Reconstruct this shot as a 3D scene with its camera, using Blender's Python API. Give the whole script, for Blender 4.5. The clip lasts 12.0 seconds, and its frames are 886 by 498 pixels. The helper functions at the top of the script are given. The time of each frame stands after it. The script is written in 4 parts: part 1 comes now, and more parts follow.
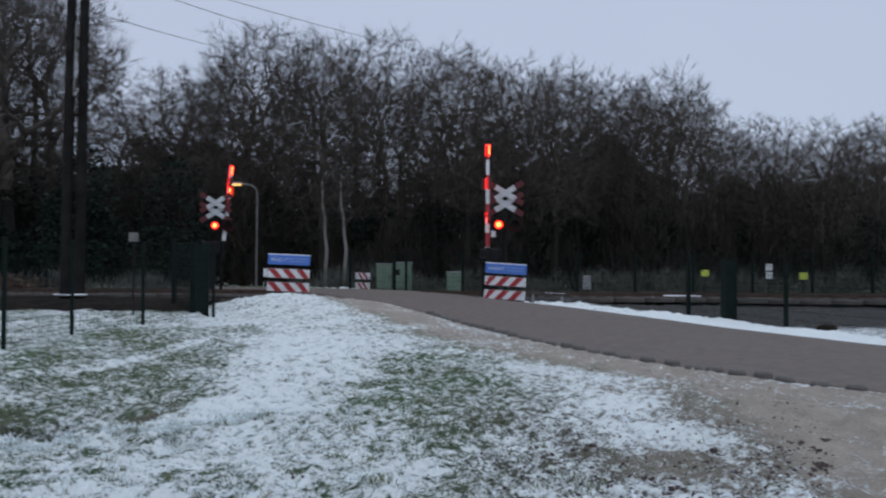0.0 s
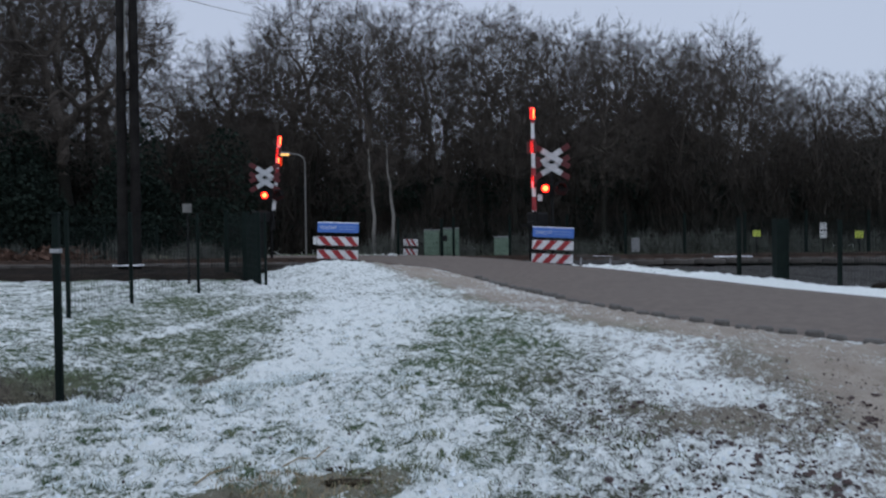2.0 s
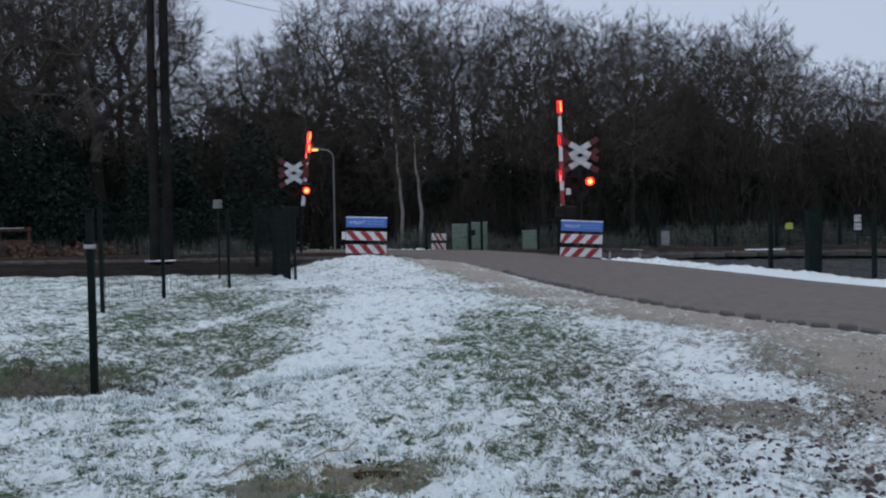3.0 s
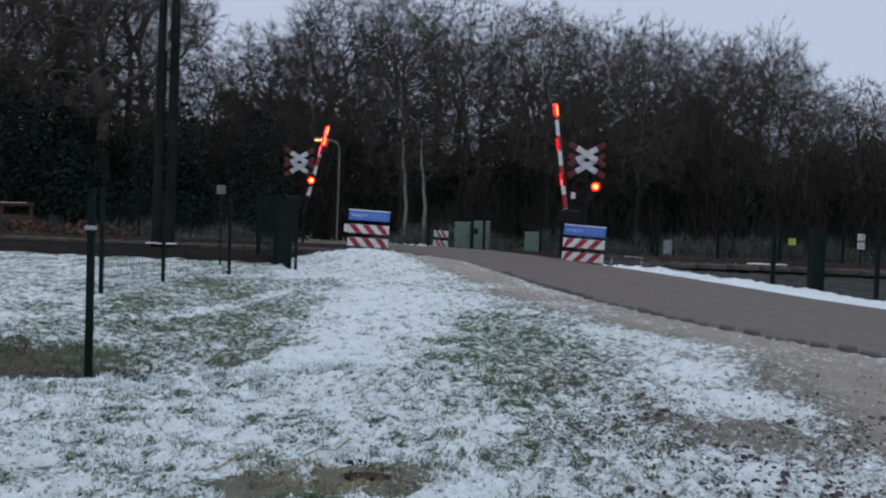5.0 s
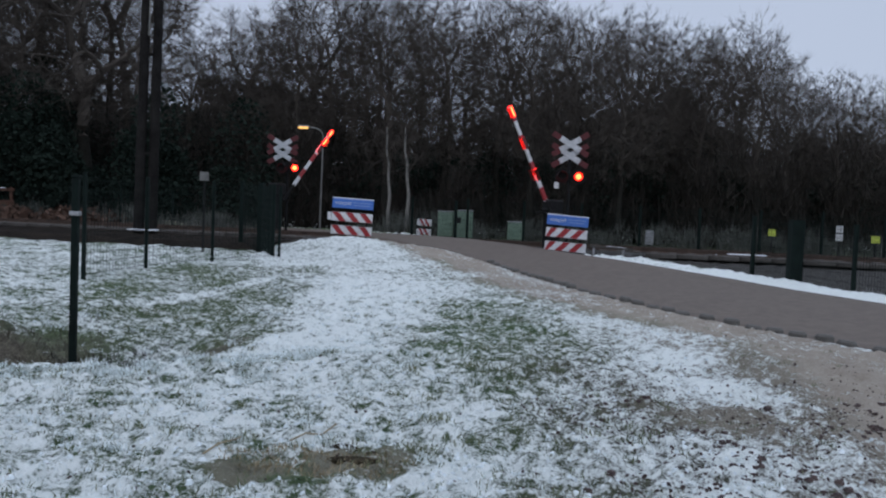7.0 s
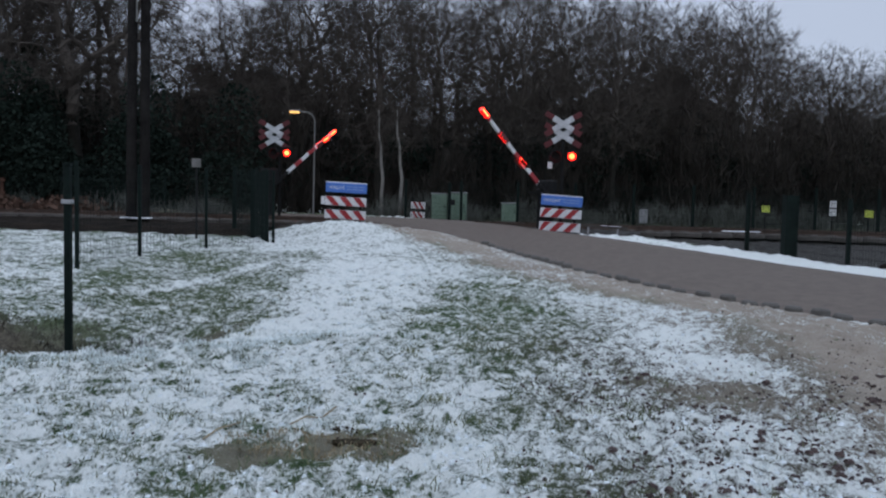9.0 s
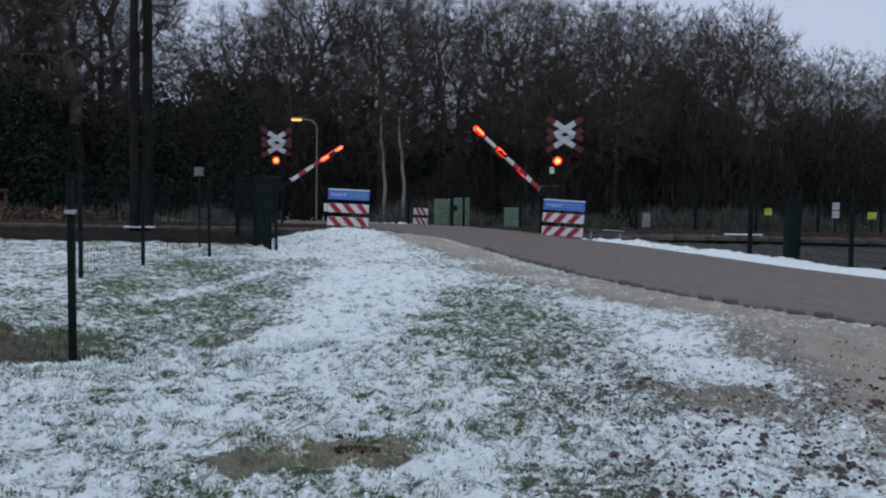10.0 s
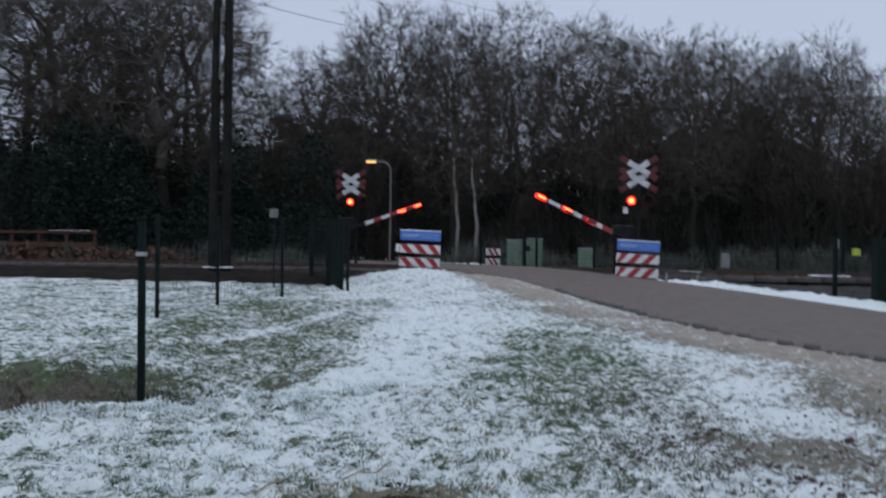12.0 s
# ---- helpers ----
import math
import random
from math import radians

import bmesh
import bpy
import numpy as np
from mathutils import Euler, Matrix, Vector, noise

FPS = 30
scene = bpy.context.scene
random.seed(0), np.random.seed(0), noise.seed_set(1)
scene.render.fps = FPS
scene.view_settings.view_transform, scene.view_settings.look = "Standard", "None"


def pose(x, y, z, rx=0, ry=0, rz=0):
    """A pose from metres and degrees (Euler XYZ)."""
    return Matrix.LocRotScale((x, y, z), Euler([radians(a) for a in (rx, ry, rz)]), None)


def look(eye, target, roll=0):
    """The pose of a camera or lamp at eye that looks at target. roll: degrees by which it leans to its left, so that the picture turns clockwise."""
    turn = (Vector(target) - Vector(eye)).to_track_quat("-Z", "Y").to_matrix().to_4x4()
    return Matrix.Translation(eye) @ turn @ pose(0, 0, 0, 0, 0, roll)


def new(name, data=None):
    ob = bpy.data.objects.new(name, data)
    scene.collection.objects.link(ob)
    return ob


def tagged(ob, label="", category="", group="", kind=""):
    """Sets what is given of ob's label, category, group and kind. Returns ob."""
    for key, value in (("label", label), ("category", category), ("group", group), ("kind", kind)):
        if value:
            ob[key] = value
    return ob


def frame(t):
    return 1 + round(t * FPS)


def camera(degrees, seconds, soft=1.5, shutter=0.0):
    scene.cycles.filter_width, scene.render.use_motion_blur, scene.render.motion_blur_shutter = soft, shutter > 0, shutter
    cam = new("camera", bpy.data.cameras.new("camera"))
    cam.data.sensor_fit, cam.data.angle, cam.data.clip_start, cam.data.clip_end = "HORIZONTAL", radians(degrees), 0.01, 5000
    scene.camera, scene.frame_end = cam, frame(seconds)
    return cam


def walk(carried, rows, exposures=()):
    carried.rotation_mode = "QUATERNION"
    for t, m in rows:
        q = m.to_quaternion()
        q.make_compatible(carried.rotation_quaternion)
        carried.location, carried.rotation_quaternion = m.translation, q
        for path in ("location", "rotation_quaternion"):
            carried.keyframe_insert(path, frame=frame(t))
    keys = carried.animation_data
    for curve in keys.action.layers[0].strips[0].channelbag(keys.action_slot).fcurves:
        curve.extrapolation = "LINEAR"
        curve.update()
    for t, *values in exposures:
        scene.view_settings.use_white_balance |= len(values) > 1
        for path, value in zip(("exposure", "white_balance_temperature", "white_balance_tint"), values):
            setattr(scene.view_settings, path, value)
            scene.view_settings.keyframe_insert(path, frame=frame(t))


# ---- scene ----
cam = camera(56.0, 12.0, 2.1, 0.6)
PATH = [
    (0, -4.378, 1.159, -0.225, 0.049, 0.142, -0.001),
    (0.5, -1.325, 1.474, -0.061, 0.052, 0.096, 0.008),
    (1, 1.461, 2.534, 0.047, 0.051, 0.093, -0.014),
    (1.5, 0.321, 1.395, 0.419, 0.053, 0.13, 0.007),
    (2, -1.135, -1.152, 0.851, 0.041, 0.005, -0.029),
    (2.5, -1.769, -1.811, 1.708, 0.044, 0.002, -0.005),
    (3, 0.812, -1.503, 1.143, 0.051, -0.016, -0.032),
    (3.2, 0.705, -1.35, 1.465, 0.054, -0.019, -0.01),
    (4.8, 1.247, -2.359, -2.363, -0.002, -0.004, -0.003),
    (5, 0.976, -1.763, -1.901, 0.035, 0.047, 0.009),
    (5.5, 0.227, -2.251, -0.058, 0.001, -0.011, 0.007),
    (6, 1.615, -2.998, -0.613, -0.009, -0.017, 0.015),
    (6.5, 0.561, -3.245, -2.921, -0.008, -0.027, -0.011),
    (7, -0.204, -2.491, -2.361, 0.01, -0.026, 0.005),
    (8.8, 0.19, -4.165, -1.277, 0.001, -0.007, -0.015),
    (9, -0.669, -3.655, -1.284, -0.008, 0.006, -0.014),
    (9.5, 0.376, -3.291, -0.966, 0.016, 0.099, -0.009),
    (10, -0.466, -3.259, -0.693, 0.01, -0.016, -0.007),
    (10.5, 0, -1.4, -1.5, -0, -0, 0),
    (11, 1.165, -1.536, -1.957, -0.005, -0.007, 0.006),
    (11.5, 3.062, -2.227, 0.996, 0.049, 0.024, 0.001),
    (12, 4.74, -0.577, -0.591, 0.16, 0.10, 0.018),
]
EYE = (0.0, 0.0, 1.6)
walk(cam, [(t, pose(EYE[0] + x, EYE[1] + y, EYE[2] + z, 90 + pitch, roll, yaw))
           for t, yaw, pitch, roll, x, y, z in PATH])

# ---- world and light: overcast winter dusk ----
world = bpy.data.worlds.new("dusk_sky")
scene.world = world
world.use_nodes = True
wn, wl = world.node_tree.nodes, world.node_tree.links
wn.clear()
w_out = wn.new("ShaderNodeOutputWorld")
w_bg = wn.new("ShaderNodeBackground")
w_sky = wn.new("ShaderNodeTexSky")
w_sky.sky_type = 'NISHITA'
w_sky.sun_disc = False
w_sky.sun_elevation = radians(6)
w_sky.sun_rotation = radians(200)
w_sky.air_density, w_sky.dust_density, w_sky.ozone_density = 1.0, 0.6, 2.0
w_scale = wn.new("ShaderNodeMix")
w_scale.data_type = 'RGBA'
w_scale.blend_type = 'MULTIPLY'
w_scale.inputs[0].default_value = 1.0
w_scale.inputs[7].default_value = (0.06, 0.06, 0.06, 1)
w_mix = wn.new("ShaderNodeMix")
w_mix.data_type = 'RGBA'
w_mix.inputs[0].default_value = 0.86
w_noise = wn.new("ShaderNodeTexNoise")
w_noise.inputs["Scale"].default_value = 1.6
w_noise.inputs["Detail"].default_value = 3
w_ramp = wn.new("ShaderNodeValToRGB")
w_ramp.color_ramp.elements[0].color = (0.47, 0.545, 0.70, 1)
w_ramp.color_ramp.elements[1].color = (0.545, 0.615, 0.78, 1)
wl.new(w_noise.outputs["Fac"], w_ramp.inputs[0])
wl.new(w_sky.outputs[0], w_scale.inputs[6])
wl.new(w_scale.outputs[2], w_mix.inputs[6])
wl.new(w_ramp.outputs[0], w_mix.inputs[7])
wl.new(w_mix.outputs[2], w_bg.inputs[0])
# an overcast sky is about twice as bright overhead as at the horizon
w_co, w_xyz, w_up = wn.new("ShaderNodeTexCoord"), wn.new("ShaderNodeSeparateXYZ"), wn.new("ShaderNodeMapRange")
wl.new(w_co.outputs["Generated"], w_xyz.inputs[0])
wl.new(w_xyz.outputs["Z"], w_up.inputs["Value"])
w_up.inputs["From Min"].default_value, w_up.inputs["From Max"].default_value = 0.30, 1.0
w_up.inputs["To Min"].default_value, w_up.inputs["To Max"].default_value = 1.06, 2.05
wl.new(w_up.outputs[0], w_bg.inputs[1])
wl.new(w_bg.outputs[0], w_out.inputs[0])

sun_data = bpy.data.lights.new("sun", 'SUN')
sun_data.energy = 0.25
sun_data.angle = radians(40)
sun_data.color = (1.0, 0.96, 0.92)
sun = new("sun", sun_data)
sun.matrix_world = look((0, 0, 40), (8, 24, 0))

scene.view_settings.exposure = 0.0


# ---- materials ----
def material(name, rough=0.8, metal=0.0):
    m = bpy.data.materials.new(name)
    m.use_nodes = True
    b = m.node_tree.nodes["Principled BSDF"]
    b.inputs["Roughness"].default_value = rough
    b.inputs["Metallic"].default_value = metal
    return m, m.node_tree.nodes, m.node_tree.links, b


def two_tone(name, dark, light, scale=6.0, rough=0.8, metal=0.0, bump=0.3, fine=40.0, dist=0.01, gloss=0.5):
    """Colour varied at two scales with a fine bump."""
    m, n, l, b = material(name, rough, metal)
    b.inputs["Specular IOR Level"].default_value = gloss
    co = n.new("ShaderNodeTexCoord")
    big, small, mix, ramp, bp = (n.new("ShaderNodeTexNoise"), n.new("ShaderNodeTexNoise"), n.new("ShaderNodeMath"),
                                 n.new("ShaderNodeValToRGB"), n.new("ShaderNodeBump"))
    big.inputs["Scale"].default_value, small.inputs["Scale"].default_value = scale, fine
    big.inputs["Detail"].default_value, small.inputs["Detail"].default_value = 5, 4
    mix.operation = 'ADD'
    half = n.new("ShaderNodeMath")
    half.operation = 'MULTIPLY'
    half.inputs[1].default_value = 0.5
    for tex in (big, small):
        l.new(co.outputs["Object"], tex.inputs["Vector"])
    l.new(big.outputs["Fac"], mix.inputs[0])
    l.new(small.outputs["Fac"], mix.inputs[1])
    l.new(mix.outputs[0], half.inputs[0])
    l.new(half.outputs[0], ramp.inputs[0])
    ramp.color_ramp.elements[0].position, ramp.color_ramp.elements[1].position = 0.36, 0.64
    ramp.color_ramp.elements[0].color, ramp.color_ramp.elements[1].color = (*dark, 1), (*light, 1)
    l.new(ramp.outputs[0], b.inputs["Base Color"])
    bp.inputs["Strength"].default_value, bp.inputs["Distance"].default_value = bump, dist
    l.new(small.outputs["Fac"], bp.inputs["Height"])
    l.new(bp.outputs[0], b.inputs["Normal"])
    return m


def glow(name, colour, strength):
    m, n, l, b = material(name, 0.3)
    b.inputs["Base Color"].default_value = (*colour, 1)
    b.inputs["Emission Color"].default_value = (*colour, 1)
    b.inputs["Emission Strength"].default_value = strength
    return m


def ground_material():
    """Thin snow over grass, soil and mud: the cover comes from the terrain's own attributes, broken up by noise."""
    m, n, l, b = material("snowy_ground", 0.85)
    co = n.new("ShaderNodeTexCoord")

    def tex(scale, detail=6, rough=0.6):
        t = n.new("ShaderNodeTexNoise")
        t.inputs["Scale"].default_value, t.inputs["Detail"].default_value, t.inputs["Roughness"].default_value = scale, detail, rough
        l.new(co.outputs["Object"], t.inputs["Vector"])
        return t.outputs["Fac"]

    def attr(name):
        a = n.new("ShaderNodeAttribute")
        a.attribute_name = name
        return a.outputs["Fac"]

    def math(op, a, c):
        k = n.new("ShaderNodeMath")
        k.operation = op
        for i, v in enumerate((a, c)):
            if isinstance(v, (int, float)):
                k.inputs[i].default_value = v
            else:
                l.new(v, k.inputs[i])
        return k.outputs[0]

    def ramp(v, lo, hi, c0=(0, 0, 0), c1=(1, 1, 1)):
        r = n.new("ShaderNodeValToRGB")
        r.color_ramp.elements[0].position, r.color_ramp.elements[1].position = lo, hi
        r.color_ramp.elements[0].color, r.color_ramp.elements[1].color = (*c0, 1), (*c1, 1)
        l.new(v, r.inputs[0])
        return r.outputs[0]

    def mix(f, a, c):
        k = n.new("ShaderNodeMix")
        k.data_type = 'RGBA'
        l.new(f, k.inputs[0])
        l.new(a, k.inputs[6])
        l.new(c, k.inputs[7])
        return k.outputs[2]

    grain, fine, mid, wide = tex(110, 4, 0.6), tex(38, 6, 0.65), tex(9, 6, 0.62), tex(2.0, 4)
    grass = ramp(mid, 0.35, 0.68, (0.032, 0.066, 0.020), (0.12, 0.18, 0.072))
    soil = ramp(math('ADD', math('MULTIPLY', fine, 0.6), math('MULTIPLY', mid, 0.4)), 0.36, 0.66, (0.035, 0.026, 0.022), (0.22, 0.185, 0.14))
    mud = ramp(math('ADD', math('MULTIPLY', wide, 0.6), math('MULTIPLY', fine, 0.4)), 0.3, 0.7, (0.25, 0.208, 0.165), (0.46, 0.405, 0.335))
    base = mix(attr("soil"), grass, soil)
    base = mix(attr("mud"), base, mud)
    turf = ramp(mid, 0.35, 0.68, (0.008, 0.008, 0.006), (0.036, 0.030, 0.022))
    base = mix(attr("turf"), base, turf)
    snow = ramp(math('ADD', math('MULTIPLY', fine, 0.5), math('MULTIPLY', mid, 0.5)), 0.3, 0.7, (0.72, 0.78, 0.755), (0.93, 0.96, 0.92))
    broken = math('ADD', math('MULTIPLY', fine, 0.33), math('MULTIPLY', mid, 0.42))
    broken = math('ADD', broken, math('ADD', math('MULTIPLY', grain, 0.09), math('MULTIPLY', wide, 0.16)))
    broken = math('ADD', math('MULTIPLY', math('SUBTRACT', broken, 0.5), 2.9), 0.5)
    cover = math('ADD', math('SUBTRACT', attr("snow"), 0.5), broken)
    cover = ramp(cover, 0.39, 0.60)
    l.new(mix(cover, base, snow), b.inputs["Base Color"])
    bp = n.new("ShaderNodeBump")
    bp.inputs["Strength"].default_value, bp.inputs["Distance"].default_value = 0.8, 0.06
    l.new(math('ADD', math('ADD', fine, math('MULTIPLY', cover, 0.35)), math('MULTIPLY', mid, 0.8)), bp.inputs["Height"])
    l.new(bp.outputs[0], b.inputs["Normal"])
    return m


M_GROUND = ground_material()
M_ASPHALT = two_tone("worn_asphalt", (0.096, 0.077, 0.063), (0.150, 0.122, 0.100), 5.0, 0.82, 0, 0.6, 70, 0.008, gloss=0.3)
M_CONCRETE = two_tone("weathered_concrete", (0.10, 0.097, 0.09), (0.22, 0.21, 0.20), 3, 0.9)
M_KERB = two_tone("kerb_block", (0.06, 0.056, 0.05), (0.15, 0.14, 0.125), 3, 0.9)
M_BALLAST = two_tone("ballast", (0.022, 0.021, 0.019), (0.095, 0.093, 0.09), 1.4, 0.95, 0, 1.0, 14, 0.05, gloss=0.08)
M_BANK = two_tone("dead_grass_bank", (0.007, 0.006, 0.005), (0.028, 0.021, 0.016), 1.6, 0.95, 0, 1.0, 12, 0.05, gloss=0.08)
M_RAIL = two_tone("rusty_rail", (0.05, 0.035, 0.028), (0.13, 0.09, 0.07), 4, 0.55, 0.6)
M_SLEEPER = two_tone("sleeper", (0.05, 0.045, 0.04), (0.12, 0.11, 0.10), 3, 0.9, gloss=0.08)
M_SNOW = two_tone("snow", (0.68, 0.70, 0.74), (0.88, 0.89, 0.91), 3, 0.8, 0, 0.6, 20, 0.03)
M_WHITE = two_tone("white_reflective_sheet", (0.56, 0.56, 0.56), (0.80, 0.80, 0.80), 5, 0.45, 0, 0.05)
M_CROSS = two_tone("dim_white_board", (0.36, 0.37, 0.38), (0.60, 0.61, 0.62), 7, 0.5, 0, 0.05)
M_RED = two_tone("red_reflective_sheet", (0.26, 0.015, 0.02), (0.42, 0.03, 0.035), 5, 0.45, 0, 0.05)
# red sheet with the cross ends' shade put into its colour
M_SHADED_RED = two_tone("shaded_red_sheet", (0.055, 0.006, 0.008), (0.11, 0.010, 0.012), 5, 0.6, 0, 0.05)
M_PALE_BLUE = two_tone("worn_white_print", (0.16, 0.26, 0.55), (0.26, 0.36, 0.62), 8, 0.5, 0, 0.05)
M_SCRUB = two_tone("frosted_scrub", (0.05, 0.055, 0.048), (0.13, 0.135, 0.12), 0.8, 0.95, 0, 0.1, gloss=0.08)
M_BLUE = two_tone("blue_sign_sheet", (0.05, 0.15, 0.48), (0.075, 0.20, 0.58), 4, 0.45, 0, 0.05)
M_GREEN_STEEL = two_tone("dark_green_coated_steel", (0.003, 0.007, 0.006), (0.008, 0.016, 0.013), 6, 0.9, gloss=0.2)
M_DARK = two_tone("black_housing", (0.006, 0.006, 0.006), (0.016, 0.016, 0.016), 6, 0.75, gloss=0.2)
M_GALV = two_tone("galvanised_steel", (0.22, 0.225, 0.23), (0.40, 0.40, 0.41), 5, 0.5, 0.4)
M_TIMBER = two_tone("reddish_timber", (0.04, 0.020, 0.014), (0.11, 0.06, 0.042), 3, 0.85, 0, 0.4, gloss=0.15)
M_MAST = two_tone("dull_lamp_mast", (0.12, 0.12, 0.115), (0.24, 0.235, 0.22), 5, 0.6, 0.2)
M_CABINET = two_tone("pale_green_cabinet", (0.11, 0.17, 0.125), (0.19, 0.27, 0.20), 3, 0.6)
M_YELLOW = two_tone("fluorescent_yellow_sheet", (0.62, 0.72, 0.10), (0.74, 0.82, 0.14), 4, 0.5, 0, 0.05)
M_POLE = two_tone("tarred_wood", (0.008, 0.007, 0.007), (0.026, 0.024, 0.022), 2, 0.9, 0, 0.8, 22, 0.02, gloss=0.08)
M_BARK = two_tone("dark_bark", (0.010, 0.010, 0.008), (0.034, 0.031, 0.025), 1.5, 0.95, 0, 0.9, 18, 0.03, gloss=0.2)
M_TWIG = two_tone("bare_twigs", (0.036, 0.031, 0.027), (0.10, 0.085, 0.072), 0.6, 0.95, 0, 0.1, gloss=0.15)
M_BIRCH = two_tone("pale_birch_bark", (0.10, 0.095, 0.085), (0.28, 0.265, 0.24), 2, 0.9, 0, 0.5, 9)
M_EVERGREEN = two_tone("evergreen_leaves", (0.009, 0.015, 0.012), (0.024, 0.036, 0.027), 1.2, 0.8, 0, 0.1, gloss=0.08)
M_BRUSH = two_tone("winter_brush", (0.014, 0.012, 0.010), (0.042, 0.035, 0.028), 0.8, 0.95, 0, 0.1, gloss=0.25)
M_BRACKEN = two_tone("rust_bracken", (0.06, 0.038, 0.028), (0.17, 0.105, 0.08), 1.2, 0.95, 0, 0.2, gloss=0.08)
M_GRASS = two_tone("winter_grass_blades", (0.06, 0.088, 0.036), (0.20, 0.21, 0.12), 4, 0.85, 0, 0.1)
M_STRAW = two_tone("dead_straw", (0.16, 0.12, 0.07), (0.36, 0.30, 0.19), 4, 0.9, 0, 0.1)
M_LEAF = two_tone("fallen_leaf", (0.028, 0.018, 0.018), (0.10, 0.07, 0.062), 5, 0.9, 0, 0.1)
M_SOD = two_tone("torn_turf", (0.014, 0.012, 0.008), (0.075, 0.06, 0.038), 14, 0.95, 0, 1.0, 60, 0.02, gloss=0.1)
M_WIRE = two_tone("wire", (0.03, 0.03, 0.032), (0.06, 0.06, 0.065), 3, 0.6)
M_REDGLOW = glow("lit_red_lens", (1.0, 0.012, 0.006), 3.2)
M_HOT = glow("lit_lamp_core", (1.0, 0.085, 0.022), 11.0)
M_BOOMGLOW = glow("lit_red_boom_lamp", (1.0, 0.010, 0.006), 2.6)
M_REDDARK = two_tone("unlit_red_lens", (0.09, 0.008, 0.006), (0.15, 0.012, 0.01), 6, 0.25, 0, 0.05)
M_AMBER = glow("lit_street_lamp", (1.0, 0.55, 0.16), 1.3)


# ---- mesh tools ----
def bm_box(bm, sx, sy, sz, x=0, y=0, z=0, bevel=0.0, turn=None):
    """A box centred at x, y and standing on z, with softened edges."""
    made = bmesh.ops.create_cube(bm, size=1.0)["verts"]
    bmesh.ops.scale(bm, vec=(sx, sy, sz), verts=made)
    if bevel:
        edges = list({e for v in made for e in v.link_edges})
        made = list({v for f in bmesh.ops.bevel(bm, geom=edges, offset=bevel, segments=1, affect='EDGES')["faces"] for v in f.verts}
                    | {v for v in made if v.is_valid})
    m = Matrix.Translation((x, y, z + sz / 2))
    if turn is not None:
        m = turn @ m
    bmesh.ops.transform(bm, matrix=m, verts=made)
    return made


def bm_tube(bm, a, b, r0, r1=None, sides=10, cap=True):
    """A tapered round bar from a to b."""
    a, b = Vector(a), Vector(b)
    r1 = r0 if r1 is None else r1
    made = bmesh.ops.create_cone(bm, cap_ends=cap, segments=sides, radius1=r0, radius2=r1, depth=(b - a).length)["verts"]
    q = (b - a).to_track_quat("Z", "Y").to_matrix().to_4x4()
    bmesh.ops.transform(bm, matrix=Matrix.Translation((a + b) / 2) @ q, verts=made)
    return made


def mesh_of(name, bm, mat, smooth=False):
    me = bpy.data.meshes.new(name)
    bm.to_mesh(me)
    bm.free()
    me.materials.append(mat)
    if smooth:
        for p in me.polygons:
            p.use_smooth = True
    return me


def part(name, bm, mat, parent=None, label="", at=None, smooth=False):
    ob = new(name, mesh_of(name, bm, mat, smooth))
    ob.parent = parent
    if at is not None:
        ob.matrix_basis = at
    if label:
        ob["label"] = label
    return ob


def box_part(name, size, place, mat, parent, label="", bevel=0.006, at=None):
    bm = bmesh.new()
    bm_box(bm, *size, *place, bevel=bevel)
    return part(name, bm, mat, parent, label, at)


def tube_part(name, a, b, r0, mat, parent, r1=None, sides=10, label="", at=None):
    bm = bmesh.new()
    bm_tube(bm, a, b, r0, r1, sides)
    return part(name, bm, mat, parent, label, at, smooth=False)


def raw_mesh(name, verts, faces, mat, smooth=False):
    me = bpy.data.meshes.new(name)
    me.from_pydata(verts, [], faces)
    me.materials.append(mat)
    if smooth:
        me.polygons.foreach_set("use_smooth", [True] * len(me.polygons))
    me.update()
    return me


def thing(name, m, label, category, group="", kind=""):
    ob = new(name)
    ob.matrix_basis = m
    return tagged(ob, label, category, group, kind)


# ---- terrain ----
def lerp_table(v, xs, ys):
    return float(np.interp(v, xs, ys))


ROAD_Y = [2, 12, 19, 24, 29, 33, 45, 80]
ROAD_Z = [0.0, 0.02, 0.18, 0.40, 0.60, 0.62, 0.45, 0.40]
LEFT_EDGE = [(14.8, -1.0), (9.95, 5.3), (5.72, 10.65), (3.94, 13.8), (2.93, 16.45), (1.75, 20.6), (0.3, 25.0), (-1.8, 28.9), (-4.2, 33.5), (-9.0, 39.0), (-20, 45)]
RIGHT_EDGE = [(19.0, 1.9), (13.8, 9.1), (9.75, 15.4), (8.28, 18.7), (7.32, 20.8), (5.5, 24.4), (3.5, 27.6), (2.3, 30.5), (0.2, 35.5), (-5.2, 42.2), (-16, 50)]


def road_z(y):
    return lerp_table(y, ROAD_Y, ROAD_Z)


def edge_x(edge, y):
    ys = [p[1] for p in edge]
    return lerp_table(y, ys, [p[0] for p in edge])


TRACK_DIR = Vector((0.985, -0.17, 0)).normalized()
TRACK_MID = Vector((0.0, 32.2, 0))
TRACK_NORMAL = Vector((0.17, 0.985, 0)).normalized()


def smooth(a, b, v):
    t = min(1.0, max(0.0, (v - a) / (b - a)))
    return t * t * (3 - 2 * t)


DITCH = [(-14.0, 8.1), (-7.0, 8.3), (-5.0, 8.5), (-3.75, 9.25), (-3.7, 13.0), (-4.1, 16.5), (-4.3, 19.0)]


